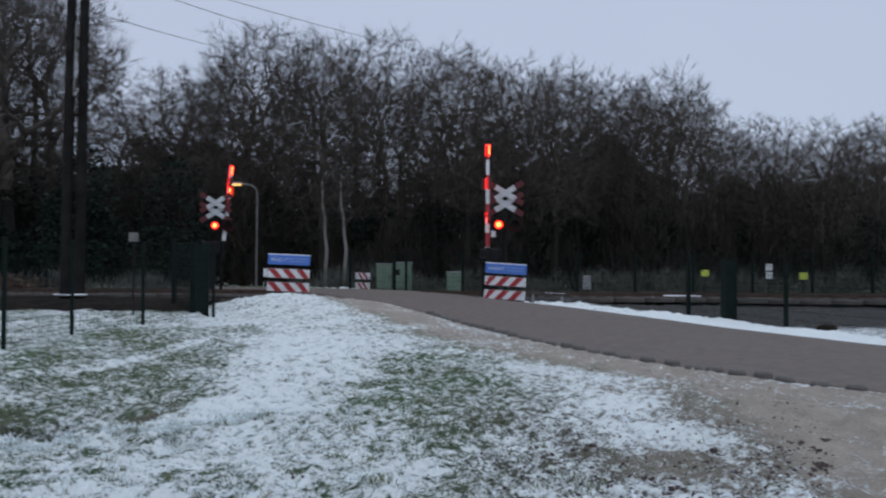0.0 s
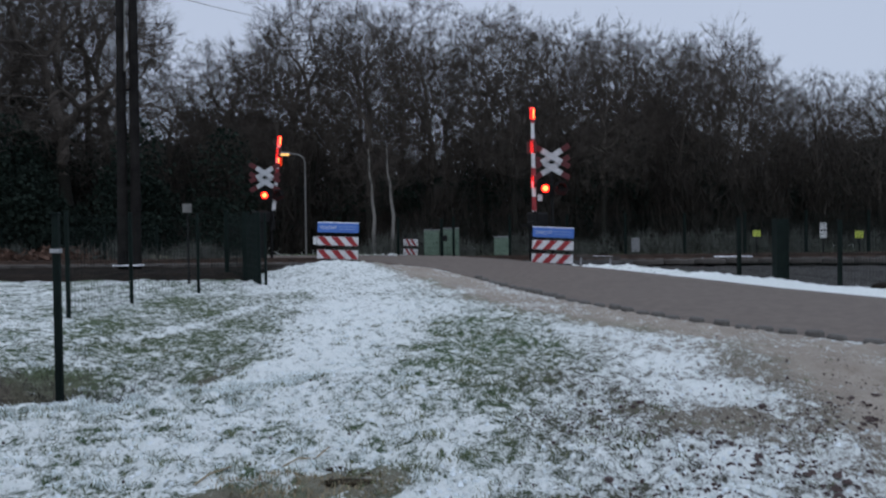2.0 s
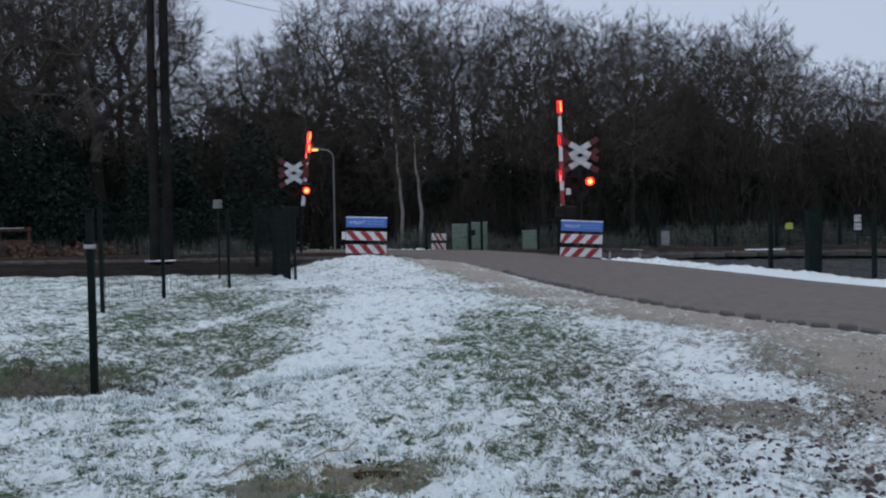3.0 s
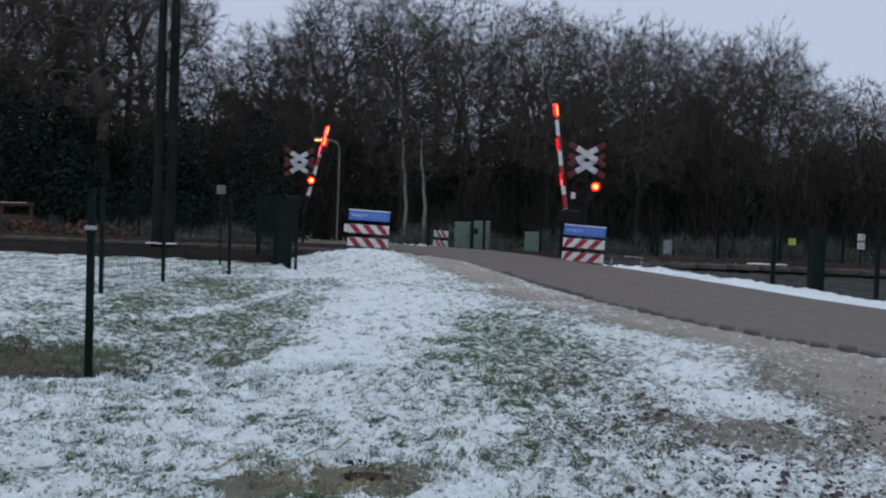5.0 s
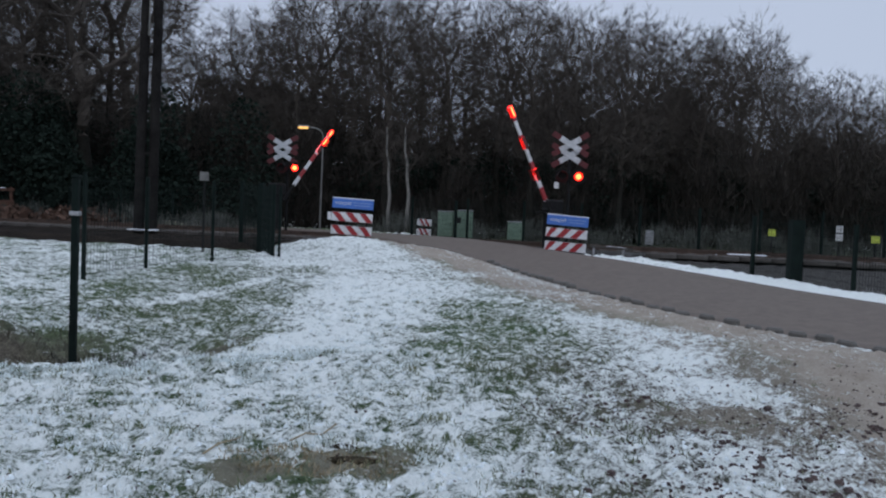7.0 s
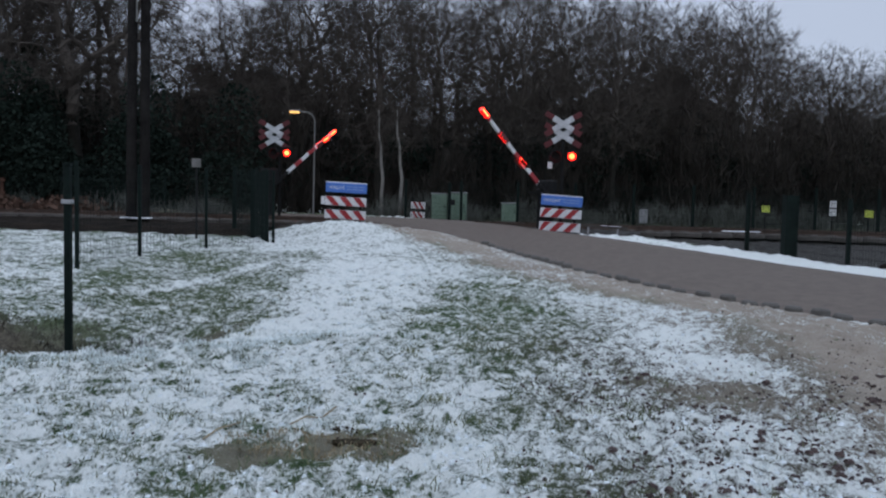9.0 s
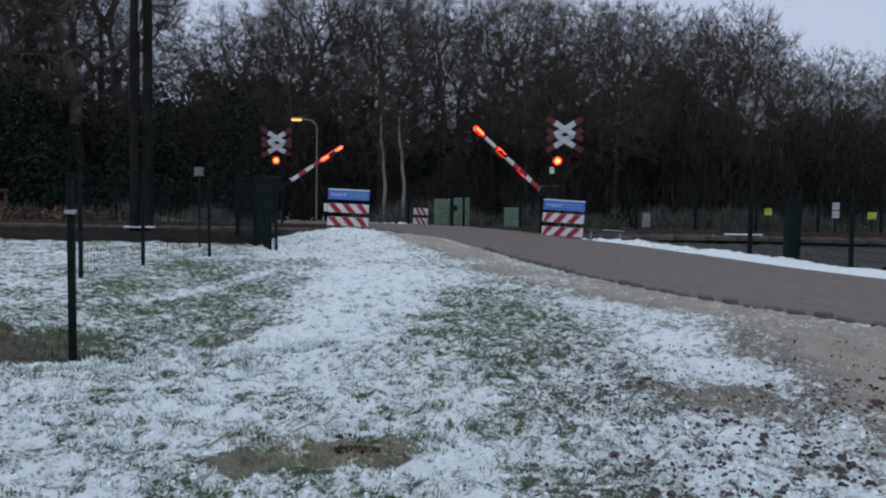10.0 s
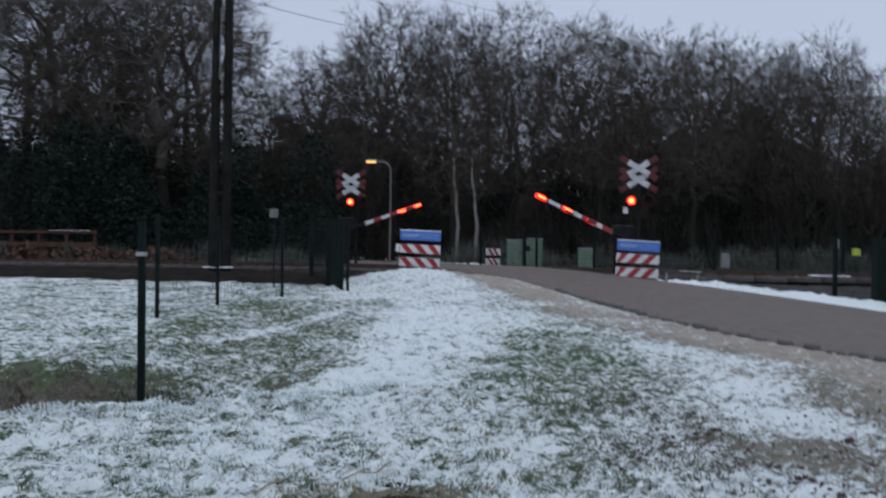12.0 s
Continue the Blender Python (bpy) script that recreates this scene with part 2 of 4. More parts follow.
def ditch_distance(x, y):
    best, along = 99.0, 0.0
    for i in range(len(DITCH) - 1):
        (ax, ay), (bx, by) = DITCH[i], DITCH[i + 1]
        dx, dy = bx - ax, by - ay
        t = min(1, max(0, ((x - ax) * dx + (y - ay) * dy) / (dx * dx + dy * dy)))
        d = math.hypot(x - ax - t * dx, y - ay - t * dy)
        if d < best:
            best, along = d, i + t
    return best, along


def base_height(x, y):
    """The lie of the land with no small bumps."""
    rz = road_z(y)
    lx, rx = edge_x(LEFT_EDGE, y), edge_x(RIGHT_EDGE, y)
    field = 0.06 + 0.10 * smooth(14, 26, y)
    if x < lx:
        away = lx - x
        bank = rz + 0.05 + 0.12 * smooth(1.0, 3.5, away) * (1 - smooth(8, 15, y)) + 0.16 * smooth(0.4, 2.0, away) * smooth(16, 27, y)
        left = smooth(2.2, 5.0, away - 0.10 * (14 - min(y, 14)))
        z = bank * (1 - left) + field * left
        d, along = ditch_distance(x, y)
        depth = 1.15 - 0.88 * smooth(2.7, 3.4, along) - 0.25 * smooth(3.4, 6.0, along)
        z -= depth * (1 - smooth(0.25, 1.6 + 0.6 * smooth(2.4, 3.4, along), d))
    elif x > rx:
        away = x - rx
        z = rz + 0.06 * smooth(0.0, 0.4, away) - 0.35 * smooth(0.8, 3.0, away)
    else:
        z = rz - 0.05
    t = (Vector((x, y, 0)) - TRACK_MID).dot(TRACK_NORMAL)
    if abs(t) < 9:
        z = z * smooth(2.6, 6.5, abs(t)) + (rz - 0.25) * (1 - smooth(2.6, 6.5, abs(t)))
    return z


def rough_height(x, y):
    lx, rx = edge_x(LEFT_EDGE, y), edge_x(RIGHT_EDGE, y)
    off = 1.0 if (x < lx or x > rx) else 0.0
    off *= smooth(0.0, 0.5, max(lx - x, x - rx))
    a = noise.noise(Vector((x * 1.1, y * 1.1, 3.1))) * 0.045
    b = noise.noise(Vector((x * 4.0, y * 4.0, 7.7))) * 0.065
    c = noise.noise(Vector((x * 9, y * 9, 1.2))) * 0.05 + noise.noise(Vector((x * 19, y * 19, 1.2))) * 0.03
    return base_height(x, y) + off * (a + b + c)


def cover_at(x, y):
    """How much snow, bare soil and mud lies at a place, each from 0 to 1."""
    lx, rx = edge_x(LEFT_EDGE, y), edge_x(RIGHT_EDGE, y)
    n1 = noise.noise(Vector((x * 0.7, y * 0.7, 9.0)))
    n2 = noise.noise(Vector((x * 2.1, y * 1.5, 4.0)))
    snow, soil, mud = 0.625 + 0.09 * n1 - (0.09 + 0.14 * n2) * smooth(4.5, 6.0, -x), 0.0, 0.0
    if x < lx:
        away = lx - x
        # trodden sandy verge beside the road
        streak = noise.noise(Vector((away * 2.2, y * 0.35, 6.0)))
        wide = 1.7 + 0.88 * max(0.0, 11.0 - y)
        verge = 1 - smooth(wide - 0.35, wide + 0.7, away + 0.5 * n1 + 0.35 * streak)
        trodden = smooth(1.5, 2.8, x + 0.5 * n1) * (1 - smooth(11.0, 14.0, y)) * (0.5 + 0.3 * smooth(8.0, 10.5, y))
        mud = max(mud, verge, trodden)
        snow -= (0.31 + 0.32 * streak) * verge + (0.08 + 0.26 * n1) * trodden * (1 - verge)
        snow += (0.06 + 0.16 * streak) * (1 - smooth(0.2, 0.7, abs(away - wide - 0.6))) * smooth(6.0, 7.5, y) * (1 - smooth(13.0, 15.0, y))
        # right-hand foreground: leaf litter and thin snow
        near = (1 - smooth(8.0, 11.0, y)) * smooth(0.2, 1.6, x + 0.4 * n1)
        soil = max(soil, 0.75 * near)
        snow -= (0.06 + 0.24 * n1 + 0.12 * n2) * near
        # grassy patch
        g = math.hypot((x - 0.75) / 1.3, (y - 11.0) / 4.4)
        snow -= 0.19 * (1 - smooth(0.3, 1.3, g + 0.5 * n1 + 0.4 * n2))
        near2 = (1 - smooth(6.0, 9.5, y)) * (1 - near)
        snow -= (0.04 + 0.18 * n2 + 0.12 * n1) * near2
        # bright crest of the bank
        c = math.hypot((x + 1.4) / 1.5, (y - 13.0) / 6.0)
        snow += 0.08 * (1 - smooth(0.4, 1.2, c))
        # bare hole with flattened straw
        h = min(math.hypot((x + 0.50) / 0.46, (y - 5.02 - 0.3 * (x + 0.5)) / 0.42), math.hypot((x + 1.0) / 0.34, (y - 4.72) / 0.2))
        hole = 1 - smooth(0.55, 1.2, h + 0.5 * n2 + 0.35 * noise.noise(Vector((x * 7, y * 7, 2.0))))
        snow -= (0.42 + 0.25 * n2) * hole
        soil = max(soil * (1 - hole), 0.55 * hole)
        mud = max(mud, 0.3 * hole)
        d, along = ditch_distance(x, y)
        dep = 1 - smooth(3.0, 3.5, along + 0.3 * n1)
        wall = (1 - smooth(1.2, 1.75, d + 0.35 * n2)) * dep
        snow -= (0.50 + 0.15 * n2) * wall
        soil = max(soil * (1 - wall), 0.9 * wall)
        mud *= 1 - wall
        side = (1 - smooth(1.2, 2.5, d + 0.4 * n1)) * (1 - wall) * smooth(9.0, 11.0, y)
        snow -= side * (0.17 + 0.16 * noise.noise(Vector((x * 0.9 + y * 0.5, y * 0.25, 2.0))))
        soil = max(soil, 0.2 * side)
        # snowy ledge along the ditch
        v = (y - 12.6) / 5.2
        if 0 < v < 1:
            ledge = 1 - smooth(0.12, 0.34, abs(x - (-5.1 + 1.5 * v) + 0.08 * n2))
            snow += 0.16 * ledge
    elif x > rx:
        strip = 1 - smooth(0.7, 1.3, x - rx + 0.3 * n2)
        snow = 0.10 + 0.60 * strip + 0.50 * (1 - smooth(20.5, 22.5, y))
        soil = 1 - strip
    t = (Vector((x, y, 0)) - TRACK_MID).dot(TRACK_NORMAL)
    reach = 2.2 * smooth(4.6, 6.5, -x)
    far = 1 - smooth(3.6 + reach, 5.2 + reach, abs(t) + 0.6 * n1)
    snow -= 0.5 * far
    soil = max(soil, far)
    if t > 4:
        snow -= 0.28 + 0.15 * n1 - 0.30 * (1 - smooth(0.3, 0.8, abs(t - 5.6 + 0.4 * n1)))
        soil = min(soil, 0.3)
    return min(1, max(0, snow)), min(1, soil), min(1, mud)


def dead_turf_at(x, y):
    """Where dark dead grass and old ballast lie between the road's edge and the track."""
    rx = edge_x(RIGHT_EDGE, y)
    t = (Vector((x, y, 0)) - TRACK_MID).dot(TRACK_NORMAL)
    n = noise.noise(Vector((x * 1.3, y * 1.3, 14.0)))
    beside_road = smooth(0.6, 1.3, x - rx + 0.3 * n) if x > rx else 0.0
    return max(beside_road, 1 - smooth(4.2, 5.4, abs(t) + 0.6 * n)) if t < 4.5 else 0.0


def build_terrain():
    """One sheet, fine where it lies near and coarse towards the horizon."""
    def stops(spans):
        out = [spans[0][0]]
        for start, end, step in spans:
            count = max(1, round((end - start) / step))
            out += [start + (end - start) * (i + 1) / count for i in range(count)]
        return out
    xs = stops([(-900, -100, 200), (-100, -30, 10), (-30, -9, 0.6), (-9, -5, 0.12), (-5, 6.5, 0.05), (6.5, 12, 0.15), (12, 30, 0.7), (30, 100, 10), (100, 900, 200)])
    ys = stops([(-600, -100, 100), (-100, -10, 10), (-10, 3.5, 0.8), (3.5, 9, 0.045), (9, 15, 0.09), (15, 30, 0.25), (30, 60, 0.8), (60, 120, 6), (120, 900, 120)])
    verts, snow, soil, mud, turf = [], [], [], [], []
    for y in ys:
        for x in xs:
            near = -30 < x < 30 and -10 < y < 60
            verts.append((x, y, rough_height(x, y) if near else base_height(min(30, max(-30, x)), min(60, max(-10, y)))))
            a, b, c = cover_at(x, y) if near else (0.55, 0.3, 0.0)
            snow.append(a)
            soil.append(b)
            mud.append(c)
            turf.append(dead_turf_at(x, y) if near else 0.0)
    w = len(xs)
    faces = [(j * w + i, j * w + i + 1, (j + 1) * w + i + 1, (j + 1) * w + i) for j in range(len(ys) - 1) for i in range(w - 1)]
    me = raw_mesh("ground", verts, faces, M_GROUND, True)
    for name, values in (("snow", snow), ("soil", soil), ("mud", mud), ("turf", turf)):
        me.attributes.new(name, 'FLOAT', 'POINT').data.foreach_set("value", values)
    return tagged(new("ground", me), "snow-dusted grass verge with ditch and bare soil", "ground", kind="structure")


ground = build_terrain()


def build_road():
    verts, faces = [], []
    count, across = 200, 12
    for j in range(count + 1):
        s = j / count
        y = 1.0 + 47.0 * s
        lx, rx = edge_x(LEFT_EDGE, y), edge_x(RIGHT_EDGE, y)
        wob = 0.05 * noise.noise(Vector((0, y * 1.7, 0)))
        for i in range(across + 1):
            u = i / across
            x = lx + wob + (rx - lx) * u
            crown = 0.05 * (1 - (2 * u - 1) ** 2)
            verts.append((x, y, road_z(y) + crown + 0.006 * noise.noise(Vector((x * 2, y * 2, 5)))))
    top = len(verts)
    w = across + 1
    faces = [(j * w + i, j * w + i + 1, (j + 1) * w + i + 1, (j + 1) * w + i) for j in range(count) for i in range(across)]
    verts += [(x, y, z - 0.14) for x, y, z in verts]
    for j in range(count):
        for i, flip in ((0, True), (across, False)):
            a, b = j * w + i, (j + 1) * w + i
            quad = (a, b, b + top, a + top)
            faces.append(quad if flip else quad[::-1])
    return tagged(new("road", raw_mesh("road", verts, faces, M_ASPHALT, True)), "wet grey-brown asphalt road over the crossing", "road", kind="structure")


road = build_road()


# ---- railway ----
def track_point(s, off=0.0, z=0.0):
    p = TRACK_MID + TRACK_DIR * s + TRACK_NORMAL * off
    return Vector((p.x, p.y, z))


def strip(name, profile, s0, s1, mat, step=1.0, jitter=0.0):
    """A bed that follows the track, from a profile of (offset, height)."""
    verts, faces = [], []
    count = max(1, int((s1 - s0) / step))
    w = len(profile)
    for j in range(count + 1):
        s = s0 + (s1 - s0) * j / count
        for off, z in profile:
            k = jitter * noise.noise(Vector((s * 1.3, off * 2.0, z)))
            verts.append(tuple(track_point(s, off + k, z + 0.5 * k)))
    faces = [(j * w + i, (j + 1) * w + i, (j + 1) * w + i + 1, j * w + i + 1) for j in range(count) for i in range(w - 1)]
    return raw_mesh(name, verts, faces, mat)


BED_Z = 0.46
CROSS_S = (-3.6, 5.2)


def build_railway():
    bed = new("track_bed", strip("track_bed", [(-2.45, -0.1), (-2.3, 0.25), (-2.05, BED_Z - 0.02), (-1.2, BED_Z), (1.2, BED_Z), (2.1, BED_Z - 0.04), (2.7, 0.0)], -70, 70, M_BALLAST, 0.5, 0.10))
    tagged(bed, "grey ballast bed with a dusting of snow", "track bed", kind="structure")
    bank = new("track_bank", strip("track_bank", [(-7.4, 0.02), (-6.4, 0.34), (-5.2, 0.40), (-4.2, 0.41), (-3.2, 0.40), (-2.75, 0.42), (-2.45, 0.43), (-2.2, 0.2)], -70, -4.6, M_BANK, 0.35, 0.22))
    tagged(bank, "dark dead-grass bank along the track", "bank", kind="structure")
    line = thing("railway_track", Matrix(), "rusty steel rails on dark sleepers across the road", "railway track")
    rail_profile = [(-0.07, 0.0), (-0.07, 0.02), (-0.015, 0.04), (-0.015, 0.11), (-0.036, 0.12), (-0.036, 0.15), (0.036, 0.15), (0.036, 0.12), (0.015, 0.11), (0.015, 0.04), (0.07, 0.02), (0.07, 0.0)]
    for off in (-0.75, 0.75):
        rail = new("rail", strip("rail", [(off + a, BED_Z + 0.02 + z) for a, z in rail_profile], -70, 70, M_RAIL, 70))
        rail.parent = line
    bm = bmesh.new()
    bm_box(bm, 0.24, 2.5, 0.16, bevel=0.02)
    me = mesh_of("sleeper", bm, M_SLEEPER)
    turn = math.degrees(math.atan2(TRACK_DIR.y, TRACK_DIR.x))
    for i in range(-70, 71):
        s = i * 0.62
        if CROSS_S[0] < s < CROSS_S[1]:
            continue
        sleeper = new("sleeper", me)
        p = track_point(s)
        sleeper.matrix_basis = pose(p.x, p.y, BED_Z - 0.11, 0, 0, turn)
        sleeper.parent = line
    # concrete cable trough lids beside the bed, topped with snow
    bm = bmesh.new()
    bm_box(bm, 1.0, 0.45, 0.16, bevel=0.02)
    lid = mesh_of("trough_lid", bm, M_SLEEPER)
    trough = thing("cable_trough", Matrix(), "concrete cable trough with snowy lids beside the track", "cable trough")
    for i in list(range(-24, -4)) + list(range(8, 30)):
        p = track_point(i * 1.02, -2.35)
        o = new("lid", lid)
        o.matrix_basis = pose(p.x, p.y, BED_Z - 0.10 + 0.02 * math.sin(i * 7.0), 0, random.uniform(-1, 1), turn)
        o.parent = trough
    # small snow-topped signal box frame on the near side of the track
    frame_box = thing("trackside_frame", pose(10.4, 28.2, 0.12, 0, 0, -8), "low dark trackside frame topped with snow", "trackside frame")
    for x in (-0.8, 0.0, 0.75):
        tube_part("leg", (x, 0, 0), (x - 0.12, 0.1, 0.46), 0.03, M_GALV, frame_box)
    box_part("body", (1.5, 0.4, 0.30), (-0.1, 0.3, 0.1), M_DARK, frame_box)
    box_part("snow_cap", (1.25, 0.40, 0.03), (0.1, 0.1, 0.46), M_SNOW, frame_box, "thin snow layer", 0.02)


build_railway()


# ---- road edge blocks ----
def build_kerb():
    kerb = thing("kerb", Matrix(), "row of worn concrete edge blocks with snow in the gaps", "kerb", kind="structure")
    bm = bmesh.new()
    bm_box(bm, 0.15, 0.24, 0.13, bevel=0.03)
    me = mesh_of("block", bm, M_KERB)
    y = 5.0
    while y < 22:
        x, x2 = edge_x(LEFT_EDGE, y), edge_x(LEFT_EDGE, y + 0.05)
        yaw = math.degrees(math.atan2(0.05, x2 - x)) - 90
        o = new("block", me)
        o.parent = kerb
        o.matrix_basis = pose(x - 0.05 + random.uniform(-0.03, 0.03), y, road_z(y) - 0.01 + random.uniform(-0.02, 0.025), random.uniform(-4, 4), random.uniform(-4, 4), yaw + random.uniform(-4, 4))
        y += 0.40 * math.sin(math.radians(90 + yaw)) * random.uniform(0.8, 1.35)


# ---- warning panels ----
def slanted_stripe(bm, x0, width, height, z, lean, y, limit):
    """One slanting stripe on a board, cut off at the board's ends."""
    def cut(v):
        return max(-limit, min(limit, v))
    low, high = (0, lean)
    pts = [(cut(x0 + low), z), (cut(x0 + width + low), z), (cut(x0 + width + high), z + height), (cut(x0 + high), z + height)]
    f = [bm.verts.new((px, y, pz)) for px, pz in pts]
    b = [bm.verts.new((px, y + 0.004, pz)) for px, pz in pts]
    bm.faces.new(f)
    bm.faces.new(b[::-1])
    for i in range(4):
        k = (i + 1) % 4
        bm.faces.new((f[k], f[i], b[i], b[k]))


def warning_panel(m, width, lean, label, tall=1.24, signed=True):
    p = thing("warning_panel", m, label, "warning panel", "warning panels")
    for x in (-width * 0.36, width * 0.36):
        box_part("post", (0.07, 0.07, tall - 0.04 + 0.25), (x, 0.06, -0.25), M_DARK, p)
    if signed:
        panel_sign(p, width, tall)
    for z in (0.04, 0.50):
        bm = bmesh.new()
        bm_box(bm, width, 0.035, 0.31, 0, 0, z, bevel=0.008)
        board = part("board", bm, M_WHITE, p, "red and white striped board")
        pitch = width / 3.0
        for i in range(-1, 4):
            x0 = -width / 2 + i * pitch + (0.27 if lean < 0 else -0.12)
            if max(x0, x0 + lean) > width / 2 - 0.03 or min(x0, x0 + lean) + pitch * 0.5 < -width / 2 + 0.03:
                continue
            bm = bmesh.new()
            slanted_stripe(bm, x0, pitch * 0.5, 0.30, z + 0.005, lean, -0.0225, width / 2 - 0.004)
            part("stripe", bm, M_RED, board, "red stripe")
    return p


def panel_sign(p, width, tall):
    bm = bmesh.new()
    bm_box(bm, width, 0.04, 0.33, 0, 0, tall - 0.33, bevel=0.012)
    sign = part("sign", bm, M_BLUE, p, "blue sign plate with faded white lettering")
    text = bpy.data.curves.new("lettering", 'FONT')
    text.body = "WACHT"
    text.size, text.extrude = 0.155, 0.002
    text.materials.append(M_WHITE)
    word = new("lettering", text)
    word.parent = sign
    word.matrix_basis = pose(-width * 0.44, -0.024, tall - 0.215, 90, 0, 0)
    for row, length in ((tall - 0.13, 0.62), (tall - 0.22, 0.55)):
        box_part("text_bar", (length, 0.004, 0.028), (width * 0.22, -0.0225, row), M_PALE_BLUE, sign, bevel=0)
    bm = bmesh.new()
    bm_box(bm, width + 0.02, 0.06, 0.035, 0, 0.01, tall, bevel=0.014)
    part("snow_cap", bm, M_SNOW, p, "thin snow layer")


panel_a = warning_panel(pose(-3.06, 28.95, 0.66, 0, 2.2, 2), 1.42, -0.27, "blue sign over red and white boards beside a snow mound", 1.28)
box_part("reflector", (0.12, 0.05, 0.27), (-0.79, 0.02, 0.52), M_WHITE, panel_a, "small white reflector plate")
panel_b = warning_panel(pose(4.31, 28.35, 0.42, 0, 3.2, 2), 1.42, 0.27, "blue sign over red and white boards beside the barrier")


# ---- crossing signals and barriers ----
def bm_disc(bm, r, depth, x, y, z, sides=20):
    bm_tube(bm, (x, y, z), (x, y + depth, z), r, r, sides)


def cross_board(parent, x, z, size, swing):
    """A double white saltire with red ends: two crosses, one above the other, each of two boards."""
    for level in (0.19, -0.19):
        for a in (swing, -swing):
            y = (-0.02 if a > 0 else 0.012) + (0.066 if level < 0 else 0)
            bm = bmesh.new()
            bm_box(bm, size * 0.56, 0.025, 0.19, bevel=0.004)
            bmesh.ops.translate(bm, vec=(0, 0, -0.095), verts=bm.verts)
            board = part("cross_board", bm, M_CROSS, parent, "white board with red ends", pose(x, y - 0.13, z + level, 0, a, 0))
            for s in (-1, 1):
                bm = bmesh.new()
                bm_box(bm, size * 0.22, 0.025, 0.19, s * size * 0.391, 0, -0.095, bevel=0.004)
                part("red_end", bm, M_SHADED_RED, board)


# added covers that stand in for lamps switching off: the part, its hinge and the beat in which it shows its lamp
ADDED_FLAPS = []


def signal_lamp(parent, x, z, lit, r=0.165):
    bm = bmesh.new()
    bm_disc(bm, r * 1.55, 0.03, x, -0.12, z, 24)
    target = part("target_disc", bm, M_DARK, parent, "black round backing disc", smooth=False)
    bm = bmesh.new()
    bm_disc(bm, r * 0.86, 0.05, x, -0.17, z, 20)
    part("lens", bm, M_REDGLOW, target, "lit red lens")
    bm = bmesh.new()
    bm_disc(bm, r * 0.60, 0.012, x, -0.184, z, 16)
    part("lamp_core", bm, M_HOT, target, "glaring hot centre of the lens")
    # added cover, hinged under the hood, stands in for the lamp going dark
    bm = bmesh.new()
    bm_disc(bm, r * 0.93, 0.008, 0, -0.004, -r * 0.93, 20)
    added_flap = part("added_flap", bm, M_DARK, target, "added black cover for the lamp's dark beat", pose(x, -0.20, z + r * 0.93))
    ADDED_FLAPS.append((added_flap, Vector((x, -0.20, z + r * 0.93)), lit))
    bm = bmesh.new()
    n = 12
    for i in range(n):
        a0, a1 = math.pi * i / n, math.pi * (i + 1) / n
        v = [(x + r * math.cos(a) * k, yy, z + r * math.sin(a) * k) for a in (a0, a1) for yy, k in ((-0.12, 1.0), (-0.46, 0.98), (-0.46, 1.05), (-0.12, 1.07))]
        vs = [bm.verts.new(c) for c in v]
        for a, b, c, d in ((0, 1, 5, 4), (3, 7, 6, 2), (1, 2, 6, 5)):
            bm.faces.new((vs[a], vs[b], vs[c], vs[d]))
    part("hood", bm, M_DARK, target)
    bm = bmesh.new()
    bm_disc(bm, r * 1.0, 0.18, x, -0.09, z, 16)
    part("lamp_housing", bm, M_DARK, target)


def crossing_signal(m, label, cross_x, cross_z, size, lamp_z, lamps, plate=None):
    s = thing("crossing_signal", m, label, "crossing signal", "crossing signals")
    tube_part("mast", (0, 0, -0.2), (0, 0, cross_z + 0.25), 0.055, M_DARK, s, sides=14)
    box_part("foot", (0.34, 0.34, 0.14), (0, 0, -0.1), M_CONCRETE, s, "concrete foot", 0.02)
    cross_board(s, cross_x, cross_z, size, 31)
    box_part("crossbar", (abs(lamps[1][0] - lamps[0][0]) + 0.2, 0.05, 0.05), ((lamps[0][0] + lamps[1][0]) / 2, -0.05, lamp_z - 0.02), M_DARK, s)
    for x, lit in lamps:
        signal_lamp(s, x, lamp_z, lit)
    box_part("bell", (0.16, 0.16, 0.2), (0, 0, cross_z + 0.22), M_DARK, s, "black bell housing", 0.03)
    if plate:
        box_part("plate", (plate[2], 0.02, plate[3]), (plate[0], -0.08, plate[1]), M_WHITE, s, "small white plate")
    return s


signal_a = crossing_signal(pose(4.40, 28.75, 0.50, 0, 0, -4), "black signal mast with white and red cross and lit red lamp",
                           -0.01, 3.43, 1.42, 2.53, ((-0.24, "short"), (0.31, "long")), (-0.42, 2.10, 0.16, 0.22))
signal_b = crossing_signal(pose(-6.45, 35.05, 0.50, 0, 0, 5), "black signal mast behind the fence, cross and lit red lamp",
                           -0.22, 3.46, 1.42, 2.72, ((-0.24, "short"), (0.30, "long")))


